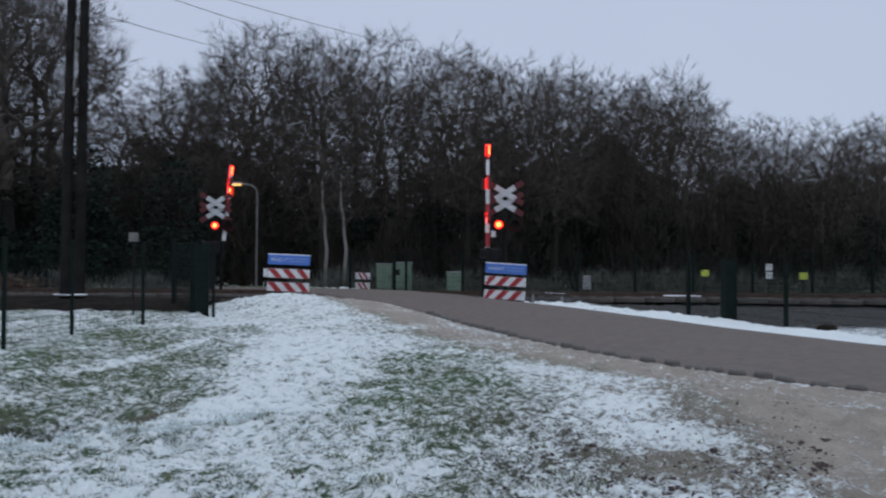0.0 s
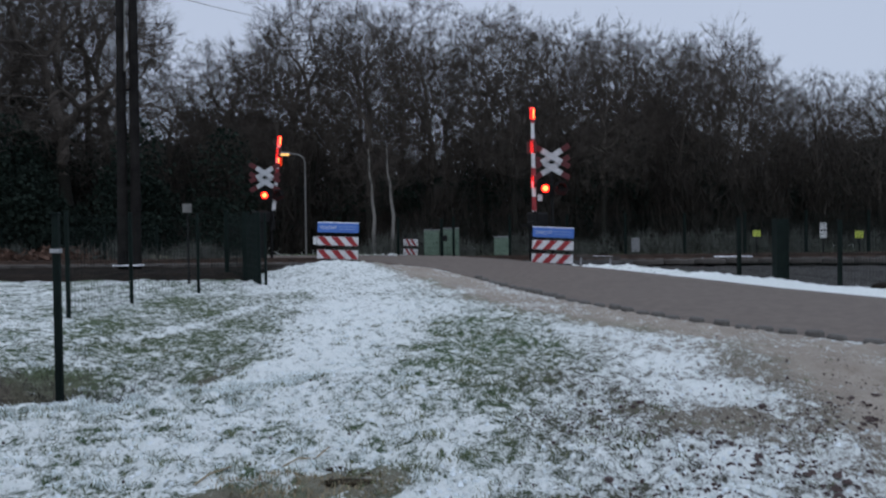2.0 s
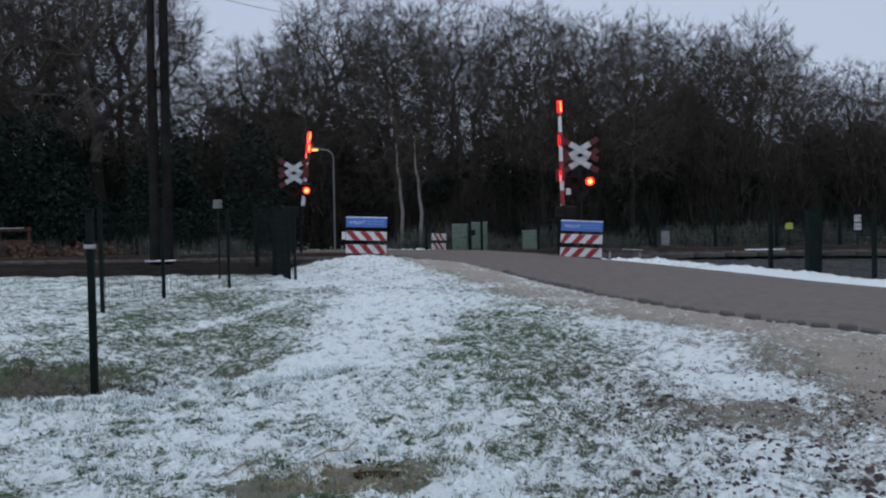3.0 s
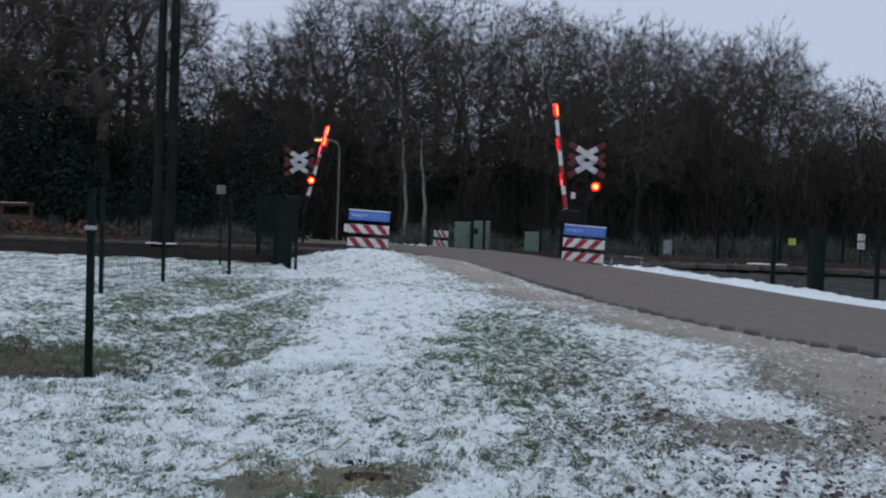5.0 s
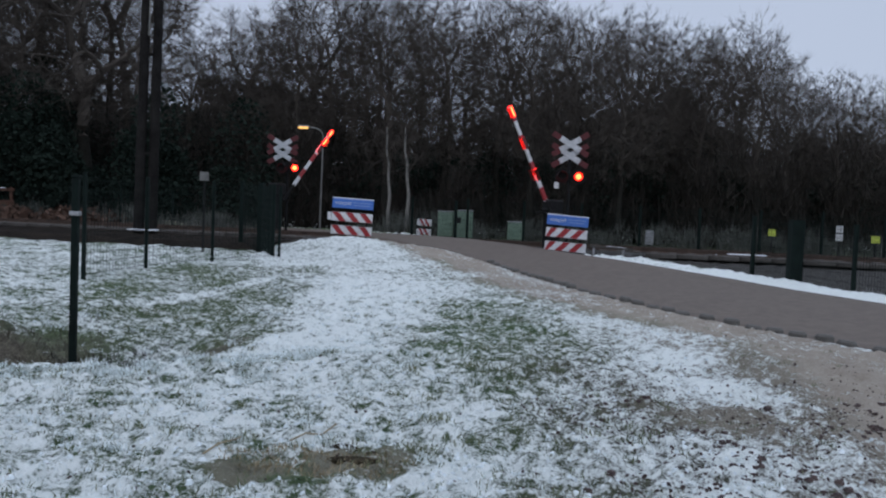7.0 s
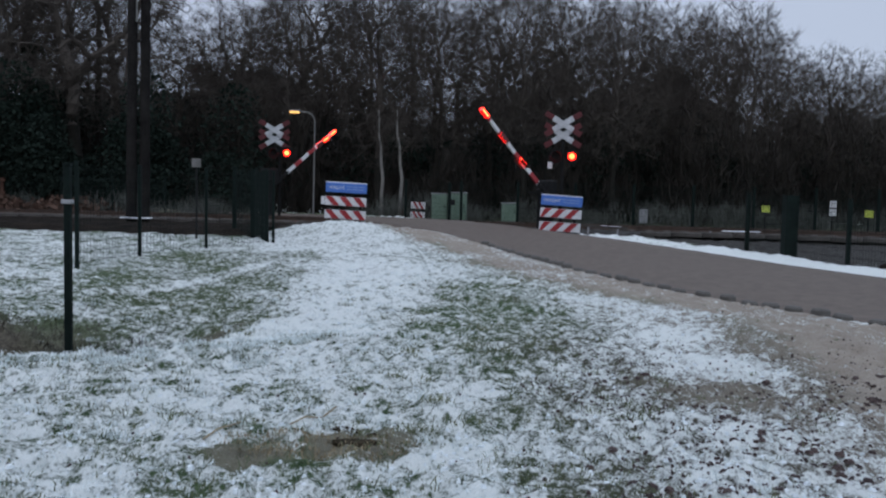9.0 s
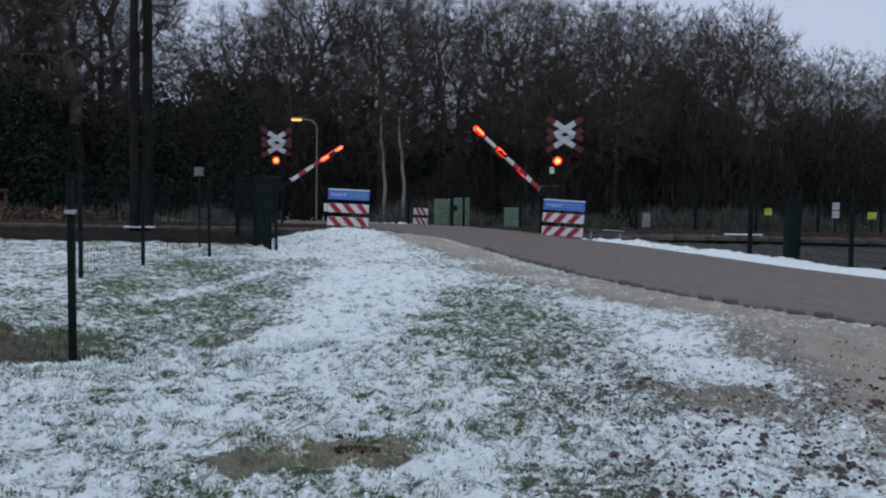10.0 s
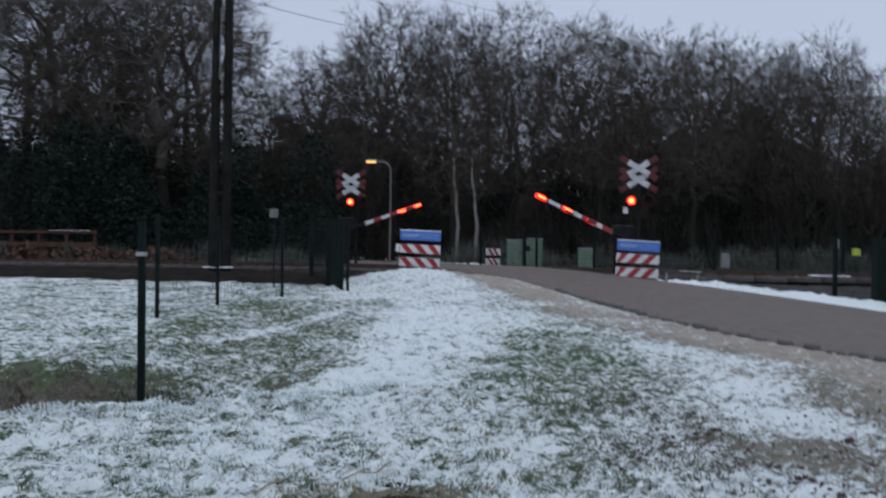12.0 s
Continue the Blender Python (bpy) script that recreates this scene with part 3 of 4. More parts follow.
def barrier(m, label, pivot_z, length, lamps, first_red, back=1):
    b = thing("crossing_barrier", m, label, "barrier", "crossing barriers")
    box_part("pedestal", (0.42, 0.46, pivot_z + 0.05), (-0.5, 0.34 * back, -0.15), M_DARK, b, "dark barrier machine housing", 0.03)
    box_part("plinth", (0.7, 0.8, 0.2), (-0.5, 0.3 * back, -0.2), M_CONCRETE, b, "concrete plinth", 0.03)
    tube_part("axle", (0, 0.3 * back, pivot_z), (0, -0.06 * back, pivot_z), 0.06, M_DARK, b)
    box_part("drive_housing", (0.62, 0.5, 0.52), (-0.42, 0.24 * back, pivot_z - 0.16), M_DARK, b, "dark drive housing", 0.05)
    for x in (-0.22, 0.22):
        box_part("bracket", (0.06, 0.5, 0.05), (x, 0.2 * back, pivot_z - 0.12), M_DARK, b)
    bm = bmesh.new()
    n = 10
    for i in range(n):
        x0, x1 = 0.38 + (length - 0.38) * i / n, 0.38 + (length - 0.38) * (i + 1) / n
        k0, k1 = 1 - 0.35 * i / n, 1 - 0.35 * (i + 1) / n
        a = [bm.verts.new((x0, sy * 0.03, sz * 0.075 * k0)) for sy, sz in ((-1, -1), (1, -1), (1, 1), (-1, 1))]
        c = [bm.verts.new((x1, sy * 0.03, sz * 0.075 * k1)) for sy, sz in ((-1, -1), (1, -1), (1, 1), (-1, 1))]
        for q in range(4):
            r = (q + 1) % 4
            bm.faces.new((a[q], a[r], c[r], c[q]))
        if i in (0, n - 1):
            bm.faces.new(a[::-1] if i == 0 else c)
    bmesh.ops.remove_doubles(bm, verts=bm.verts, dist=0.0005)
    boom = part("boom", bm, M_WHITE, b, "white barrier boom with red bands and lamps")
    band = (length - 0.42) / 7.0
    for i in range(7):
        if i % 2 == first_red:
            x0 = 0.40 + i * band
            k = 1 - 0.35 * (x0 + band / 2) / length
            bm = bmesh.new()
            bm_box(bm, band * 0.96, 0.068, 0.162 * k, x0 + band / 2, 0, -0.081 * k, bevel=0.004)
            part("red_band", bm, M_RED, boom)
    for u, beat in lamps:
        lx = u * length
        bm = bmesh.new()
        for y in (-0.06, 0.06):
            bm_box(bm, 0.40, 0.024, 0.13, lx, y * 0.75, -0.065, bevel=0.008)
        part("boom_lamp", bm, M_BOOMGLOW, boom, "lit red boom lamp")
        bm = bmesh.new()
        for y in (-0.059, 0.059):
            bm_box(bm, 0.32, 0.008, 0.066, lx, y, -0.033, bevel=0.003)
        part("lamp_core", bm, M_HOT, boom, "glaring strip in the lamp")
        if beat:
            # added covers make the always-lit boom lamp seem to switch off
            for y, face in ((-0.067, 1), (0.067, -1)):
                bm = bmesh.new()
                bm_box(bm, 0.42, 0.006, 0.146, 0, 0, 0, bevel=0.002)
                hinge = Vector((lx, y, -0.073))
                ADDED_FLAPS.append((part("added_flap", bm, M_REDDARK, boom, "added dark red cover for the lamp's dark beat", Matrix.Translation(hinge)), hinge, beat + (" fold" if face > 0 else " back")))
    bm = bmesh.new()
    bm_box(bm, 0.50, 0.07, 0.10, 0.20, 0, -0.05, bevel=0.02)
    bm_box(bm, 0.40, 0.12, 0.18, -0.25, 0, -0.09, bevel=0.02)
    part("counterweight", bm, M_DARK, boom, "dark steel boom clamp and counterweight")
    return b, boom


barrier_a, boom_a = barrier(pose(3.75, 28.50, 0.52, 0, 0, 220), "half barrier with red and white boom beside the road", 1.33, 3.9,
                            ((0.955, ""), (0.66, "short"), (0.36, "long")), 0, -1)
barrier_b, boom_b = barrier(pose(-6.37, 35.0, 0.52, 0, 0, 45), "half barrier with red and white boom beyond the track", 1.68, 3.5,
                            ((0.955, ""), (0.815, "long"), (0.70, "short")), 1)


# ---- fences ----
def mesh_panel(length, height, gap=0.07):
    """Welded wire mesh with double horizontal wires."""
    verts, faces = [], []

    def bar(a, b, r):
        a, b = Vector(a), Vector(b)
        q = (b - a).to_track_quat("Z", "Y")
        base = len(verts)
        for end in (a, b):
            for k in range(3):
                v = q @ Vector((r * math.cos(k * 2.094), r * math.sin(k * 2.094), 0)) + end
                verts.append(tuple(v))
        for k in range(3):
            m = (k + 1) % 3
            faces.append((base + k, base + m, base + 3 + m, base + 3 + k))
    count = round(length / gap)
    for i in range(count + 1):
        x = length * i / count
        bar((x, 0, 0.04), (x, 0, height), 0.0045)
    z = 0.08
    while z < height:
        for y in (-0.006, 0.006):
            bar((0, y, z), (length, y, z), 0.0036)
        z += 0.2
    return raw_mesh("mesh_panel", verts, faces, M_GREEN_STEEL)


def fence(points, height, label, post=0.06, thick=None, gap=0.07):
    """A mesh fence over posts at the given places, each (x, y, z)."""
    thick = thick or {}
    f = thing("mesh_fence", pose(*points[0]), label, "fence", "mesh fences")
    o = Vector(points[0])
    for i, p in enumerate(points):
        q = Vector(p) - o
        w = thick.get(i, post)
        bm = bmesh.new()
        bm_box(bm, w, w, height + 0.45, q.x, q.y, q.z - 0.4, bevel=0.008)
        post_ob = part("post", bm, M_GREEN_STEEL, f)
        bm = bmesh.new()
        bm_box(bm, w + 0.012, w + 0.012, 0.025, q.x, q.y, q.z + height + 0.05, bevel=0.008)
        part("cap", bm, M_GREEN_STEEL, post_ob)
        if i + 1 < len(points):
            r = Vector(points[i + 1]) - o
            d = r - q
            flat = math.hypot(d.x, d.y)
            me = mesh_panel(flat, height, gap)
            panel = new("mesh_panel", me)
            panel.parent = f
            m = Matrix.Identity(4)
            ux, uy = d.x / flat, d.y / flat
            m.col[0] = (ux, uy, d.z / flat, 0)
            m.col[1] = (-uy, ux, 0, 0)
            m.col[3] = (q.x, q.y, q.z, 1)
            me.transform(Matrix(((1, 0, 0, 0), (0, 1, 0, 0), (d.z / flat, 0, 1, 0), (0, 0, 0, 1))))
            panel.matrix_basis = pose(q.x, q.y, q.z, 0, 0, math.degrees(math.atan2(uy, ux)))
    return f


def on_ground(x, y, dz=0.0):
    return (x, y, base_height(x, y) + dz)


fence((on_ground(-6.76, 15.9), on_ground(-6.5, 18.55), on_ground(-5.72, 21.1), on_ground(-4.49, 23.5)), 1.95, "dark green wire mesh fence along the snowy ditch", 0.07, None, 0.125)
fence(((-4.75, 23.9, 0.15), (-5.5, 25.6, 0.2), (-6.5, 27.4, 0.3)), 2.0, "dark green mesh fence turning towards the track", 0.08, {0: 0.10, 1: 0.16, 2: 0.12})
fence(((8.23, 21.7, 0.22), (8.80, 20.46, 0.16), (9.50, 18.9, 0.10), (10.9, 16.6, 0.02), (12.4, 14.4, 0.0)), 1.55, "dark green mesh fence beside the snowy road edge", 0.08, {0: 0.10, 1: 0.30})
fence([(-1.25 + 2.5 * i, 37.8 - 0.36 * i, 0.40) for i in range(12)], 1.8, "far green mesh fence beyond the track", 0.11)
fence(((-5.0, 24.6, 0.15), (-5.6, 26.4, 0.2), (-5.9, 27.9, 0.3)), 2.0, "dark green mesh gate leaf standing open", 0.10)
fence([(-12.0 - 2.5 * i, 37.5 + 0.42 * i, 0.42) for i in range(5)], 1.6, "far mesh fence beside the wood", 0.07)

end_post = thing("fence_post", pose(-4.12, 9.45, base_height(-4.12, 9.45) - 0.05), "single dark green steel post standing in the ditch", "post")
POST_TALL = 1.83 - end_post.matrix_basis.translation.z
box_part("shaft", (0.075, 0.075, POST_TALL), (0, 0, 0), M_GREEN_STEEL, end_post, bevel=0.01)
box_part("cap", (0.09, 0.09, 0.03), (0, 0, POST_TALL), M_GREEN_STEEL, end_post)
box_part("clamp", (0.11, 0.09, 0.05), (0, -0.01, POST_TALL - 0.43), M_GALV, end_post, "snow-dusted steel clamp")


# ---- trackside things ----
def sign_post(m, label, plates, height, mat, width=0.33, tall=0.28):
    s = thing("track_sign", m, label, "sign", "track signs")
    tube_part("pole", (0, 0, -0.3), (0, 0, height + 0.02), 0.025, M_DARK, s)
    for i in range(plates):
        box_part("plate", (width, 0.015, tall), (0, -0.035, height - tall - i * (tall + 0.05)), mat, s, bevel=0.006)
    return s


def cabinet(m, label, w, d, h):
    c = thing("relay_cabinet", m, label, "cabinet", "relay cabinets")
    box_part("plinth", (w * 0.96, d * 0.96, 0.15), (0, 0, -0.1), M_CONCRETE, c)
    box_part("body", (w, d, h), (0, 0, 0.05), M_CABINET, c, bevel=0.015)
    door = box_part("door", (w * 0.88, 0.02, h * 0.9), (0, -d / 2 - 0.011, 0.05 + h * 0.05), M_CABINET, c)
    box_part("handle", (0.03, 0.03, 0.14), (w * 0.34, -d / 2 - 0.036, h * 0.5), M_DARK, door)
    box_part("roof", (w + 0.06, d + 0.06, 0.05), (0, 0, h + 0.05), M_GALV, c)
    return c


def street_lamp():
    s = thing("street_lamp", pose(-6.02, 42.0, base_height(-6.0, 42.0), 0, 0, 0), "slender street lamp with glowing amber head", "street lamp")
    top = 5.25
    tube_part("mast", (0, 0, -0.2), (0.02, 0, top - 0.5), 0.048, M_MAST, s, 0.036, 12)
    bm = bmesh.new()
    last = Vector((0, 0, top - 0.5))
    for i in range(1, 9):
        a = math.pi / 2 * i / 8
        p = Vector((-0.5 * (1 - math.cos(a)), 0, top - 0.5 + 0.4 * math.sin(a)))
        bm_tube(bm, last, p, 0.036, 0.034, 8)
        last = p
    bm_tube(bm, last, last + Vector((-0.25, 0, 0.02)), 0.04, 0.035, 8)
    part("arm", bm, M_MAST, s)
    bm = bmesh.new()
    bm_box(bm, 0.56, 0.22, 0.07, last.x - 0.48, 0, last.z + 0.03, bevel=0.025)
    head = part("lamp_head", bm, M_GALV, s, "", None)
    bm = bmesh.new()
    bm_box(bm, 0.50, 0.20, 0.09, last.x - 0.5, 0, last.z - 0.06, bevel=0.035)
    part("diffuser", bm, M_AMBER, head, "glowing amber diffuser")


street_lamp()


def utility_pole():
    p = thing("utility_pole", pose(-10.62, 30.0, 0.25), "twin tarred wooden pole beside the track", "utility pole")
    tube_part("pole", (-0.20, 0, -0.3), (-0.04, 0, 15.2), 0.19, M_POLE, p, 0.14, 14)
    tube_part("pole", (0.24, 0.08, -0.3), (0.36, 0.08, 14.8), 0.19, M_POLE, p, 0.14, 14)
    tube_part("conduit", (0.07, -0.16, 7.2), (0.12, -0.16, 9.8), 0.03, M_CONCRETE, p, 0.025, 8, "pale cable conduit")
    for z in (3.0, 6.5, 9.2):
        box_part("brace", (0.75, 0.08, 0.09), (0.06, -0.04, z), M_POLE, p)
    box_part("crossarm", (2.4, 0.12, 0.14), (0.1, -0.12, 14.2), M_POLE, p)
    box_part("base_snow", (1.0, 0.5, 0.05), (0.05, -0.2, 0.28), M_SNOW, p, "snow at the pole's foot", 0.02)
    return p


utility_pole()


def wire(name, a, b, sag, r=0.014):
    cu = bpy.data.curves.new(name, 'CURVE')
    cu.dimensions = '3D'
    cu.bevel_depth, cu.bevel_resolution = r, 1
    sp = cu.splines.new('POLY')
    n = 24
    sp.points.add(n)
    for i in range(n + 1):
        u = i / n
        p = Vector(a).lerp(Vector(b), u)
        sp.points[i].co = (p.x, p.y, p.z - sag * 4 * u * (1 - u), 1)
    cu.materials.append(M_WIRE)
    return tagged(new(name, cu), "thin dark overhead wire against the sky", "wire", "overhead wires")


WIRES = [((-10.73, 30.0, 12.1), (4.8, 80, 20.5), 0.5), ((-10.35, 30.0, 12.4), (12.5, 80, 21.0), 0.5), ((-10.6, 30.0, 10.6), (-5.7, 75, 19.7), 0.4), ((-11.1, 30.0, 10.65), (-40, 45, 15.5), 0.4)]
for a, b, sag in WIRES:
    wire("overhead_wire", a, b, sag)


sign_post(pose(14.4, 36.0, 0.30, 0, 0, -8), "yellow plate on a dark post beyond the track", 1, 1.16, M_YELLOW)
sign_post(pose(18.6, 35.4, 0.30, 0, 0, -8), "yellow plate on a dark post by the far fence", 1, 1.06, M_YELLOW, 0.36, 0.30)
sign_post(pose(17.28, 35.9, 0.30, 0, 0, -8), "two white plates on a dark post beyond the track", 2, 1.44, M_WHITE, 0.30, 0.30)
sign_post(pose(12.9, 34.0, 0.30, 0, 0, 0), "narrow white marker on a dark post", 1, 1.55, M_WHITE, 0.07, 0.40)
sign_post(pose(9.2, 36.4, 0.35, 0, 0, 0), "small pale plate on a low post by the track", 1, 0.85, M_GALV, 0.36, 0.62)
sign_post(pose(-6.9, 24.4, 0.15, 0, 0, 0), "small pale plate on a dark post behind the fence", 1, 2.36, M_CONCRETE, 0.27, 0.26)
cabinet(pose(1.15, 38.6, 0.45, 0, 0, -5), "pale green relay cabinet behind the far fence", 0.78, 0.5, 1.22)
cabinet(pose(3.55, 38.9, 0.42, 0, 0, -5), "low pale green cabinet behind the far fence", 0.72, 0.5, 0.82)
cabinet(pose(0.30, 38.8, 0.45, 0, 0, -5), "grey-green cabinet beside the far gate", 0.72, 0.5, 1.16)
gate = thing("gate_post", pose(0.72, 37.3, 0.42, 0, 0, 0), "dark steel gate post with lock box", "gate post")
box_part("shaft", (0.14, 0.14, 1.75), (0, 0, 0), M_GREEN_STEEL, gate)
box_part("lock_box", (0.2, 0.12, 0.26), (0.14, -0.03, 0.75), M_DARK, gate)
panel_c = warning_panel(pose(-0.72, 38.6, 0.47, 0, 2, 12), 0.68, -0.2, "small far striped panel beside the road", 1.05, False)
rail = thing("low_rail", pose(5.15, 28.4, 0.36, 0, 3, -4), "low galvanised guard rail with snow on top", "guard rail")
box_part("beam", (1.5, 0.08, 0.08), (0.72, 0, 0.28), M_SLEEPER, rail)
box_part("snow_cap", (0.7, 0.06, 0.012), (0.9, 0, 0.36), M_SNOW, rail)
for x in (0.15, 1.15):
    box_part("leg", (0.07, 0.07, 0.5), (x, 0.02, -0.2), M_GALV, rail)


timber = thing("timber_rail", pose(-19.0, 37.2, 0.35, 0, 0, 171), "weathered reddish timber rail beside the track", "timber rail")
for i in range(5):
    box_part("post", (0.12, 0.10, 1.75), (0.1 + 1.5 * i, 0, -0.15), M_TIMBER, timber)
for z, tall in ((1.42, 0.13), (0.78, 0.24)):
    box_part("plank", (6.4, 0.05, tall), (3.1, 0.078, z), M_TIMBER, timber)
box_part("snow_cap", (2.2, 0.06, 0.02), (1.4, 0.078, 1.55), M_SNOW, timber, "thin snow layer")


def stone(x, y, size, label):
    bm = bmesh.new()
    bmesh.ops.create_icosphere(bm, subdivisions=3, radius=size)
    for v in bm.verts:
        v.co *= 1 + 0.22 * noise.noise(v.co * 4.0 / size * 0.4 + Vector((x, y, 0)))
        v.co.z *= 0.55
    ob = part("stone", bm, M_BANK, None, "", pose(x, y, base_height(x, y) + size * 0.2, 0, 0, 30), True)
    return tagged(ob, label, "stone")


stone(9.75, 17.6, 0.22, "dark earth-covered stone in the snow")


# ---- trees ----
def tree_meshes(seed, height, spread, first, tips, fine, trunk_r, gnarl=0.07):
    """Trunk and crown of a bare broadleaf tree: the crown's twig ends fill a lumpy rounded form, and the boughs fork towards them."""
    rng = np.random.default_rng(seed)
    trunk_v, trunk_f, crown_v, crown_f = [], [], [], []

    def ring(store, p, d, r, sides):
        q = d.to_track_quat("Z", "Y")
        base = len(store)
        for k in range(sides):
            a = 2 * math.pi * k / sides
            store.append(tuple(p + q @ Vector((r * math.cos(a), r * math.sin(a), 0))))
        return base

    def tube(vs, fs, pts, r0, r1, sides):
        base = None
        for i, p in enumerate(pts):
            d = pts[min(i + 1, len(pts) - 1)] - pts[max(i - 1, 0)]
            nxt = ring(vs, p, d, r0 + (r1 - r0) * i / (len(pts) - 1), sides)
            if base is not None:
                for k in range(sides):
                    m = (k + 1) % sides
                    fs.append((base + k, base + m, nxt + m, nxt + k))
            base = nxt

    def sliver(p, tip, r):
        """The last twig: a tapering blade a few millimetres wide."""
        side = (tip - p).cross(Vector(rng.normal(size=3))).normalized() * r
        base = len(crown_v)
        crown_v.extend((tuple(p + side), tuple(p - side), tuple(tip)))
        crown_f.append((base, base + 1, base + 2))

    fork = height * first
    lean = Vector((rng.normal() * 0.14, rng.normal() * 0.14, 0))
    line = [Vector((0, 0, -0.2)) + Vector((lean.x * u * u + 0.06 * math.sin(5 * u), lean.y * u * u, (fork + 0.2) * u)) for u in (0, 0.06, 0.3, 0.55, 0.8, 1.0)]
    tube(trunk_v, trunk_f, [line[0]] + line[2:], trunk_r, trunk_r * 0.7, 9)
    tube(trunk_v, trunk_f, line[:2], trunk_r * 1.5, trunk_r * 1.05, 9)
    way = rng.normal(size=(tips, 3))
    way /= np.linalg.norm(way, axis=1)[:, None]
    lump = np.array([noise.noise(Vector(w) * 1.9 + Vector((seed, 0, 0))) for w in way])
    r = np.cbrt(rng.uniform(0.12, 1.0, tips)) * (1 + 0.42 * lump)
    ends = way * r[:, None] * np.array([spread, spread, height * (1 - first) * 0.56])
    ends[:, 2] += height * (0.46 + 0.5 * first)
    ends[:, 2] = np.maximum(ends[:, 2], fork * 0.85)

    def grow(pts, p, d, r):
        n = len(pts)
        if n <= 2:
            for e in pts:
                tip = Vector(e)
                mid = p.lerp(tip, 0.5) + Vector(rng.normal(size=3) * 0.1)
                sliver(p, mid, 0.013)
                sliver(p.lerp(mid, 0.8), tip, 0.010)
                out = (tip - p).normalized()
                for _ in range(fine):
                    q = mid.lerp(tip, rng.uniform(-0.6, 0.8))
                    sliver(q, q + (out + Vector(rng.normal(size=3) * 0.42) + Vector((0, 0, 0.4))).normalized() * rng.uniform(0.35, 0.95), 0.0062)
            return
        c = Vector(pts.mean(axis=0))
        node = p.lerp(c, 0.40 if n > 30 else 0.55)
        span = (node - p).length
        node += Vector(rng.normal(size=3)) * gnarl * span * (0.3 if n > tips / 3 else 1.0)
        ctrl = p.lerp(node, 0.5).lerp(p + d * span * 0.5, 0.45)
        steps = 4 if n > 40 else 2
        curve = [p]
        for i in range(1, steps + 1):
            u = i / steps
            a = p.lerp(ctrl, u)
            curve.append(a.lerp(ctrl.lerp(node, u), u) + (Vector(rng.normal(size=3)) * 0.25 * gnarl * span if i < steps else Vector()))
        small = max(0.011, trunk_r * 0.74 * (n / tips) ** 0.5)
        tube(crown_v, crown_f, curve, r, small, 6 if n > 60 else 3)
        heading = (curve[-1] - curve[-2]).normalized()
        rel = pts - np.array(curve[-1])
        axis = np.linalg.eigh(np.cov((rel / (np.linalg.norm(rel, axis=1)[:, None] + 0.01)).T))[1][:, 2] + rng.normal(size=3) * 0.25
        side = rel @ axis
        cut = np.quantile(side, rng.uniform(0.34, 0.66))
        for group in (pts[side <= cut], pts[side > cut]):
            if len(group):
                grow(group, curve[-1], heading, max(0.011, small * (0.95 if len(group) > n / 2 else 0.8)))

    grow(ends, line[-1], Vector((0, 0, 1)), trunk_r * 0.7)
    return (raw_mesh("trunk", trunk_v, trunk_f, M_BARK, True), raw_mesh("crown", crown_v, crown_f, M_TWIG))


def bare_tree(name, meshes, m, label, group):
    t = thing(name, m, label, "tree", group)
    for n, me in zip(("trunk", "crown"), meshes):
        o = new(n, me)
        o.parent = t
    return t


SKY_U = [-0.75, -0.53, -0.43, -0.36, -0.335, -0.31, -0.26, -0.15, 0.0, 0.08, 0.147, 0.214, 0.282, 0.323, 0.357, 0.40, 0.43, 0.51, 0.75]
SKY_T = [0.36, 0.37, 0.36, 0.33, 0.25, 0.18, 0.235, 0.262, 0.262, 0.255, 0.245, 0.25, 0.235, 0.215, 0.25, 0.21, 0.18, 0.185, 0.17]


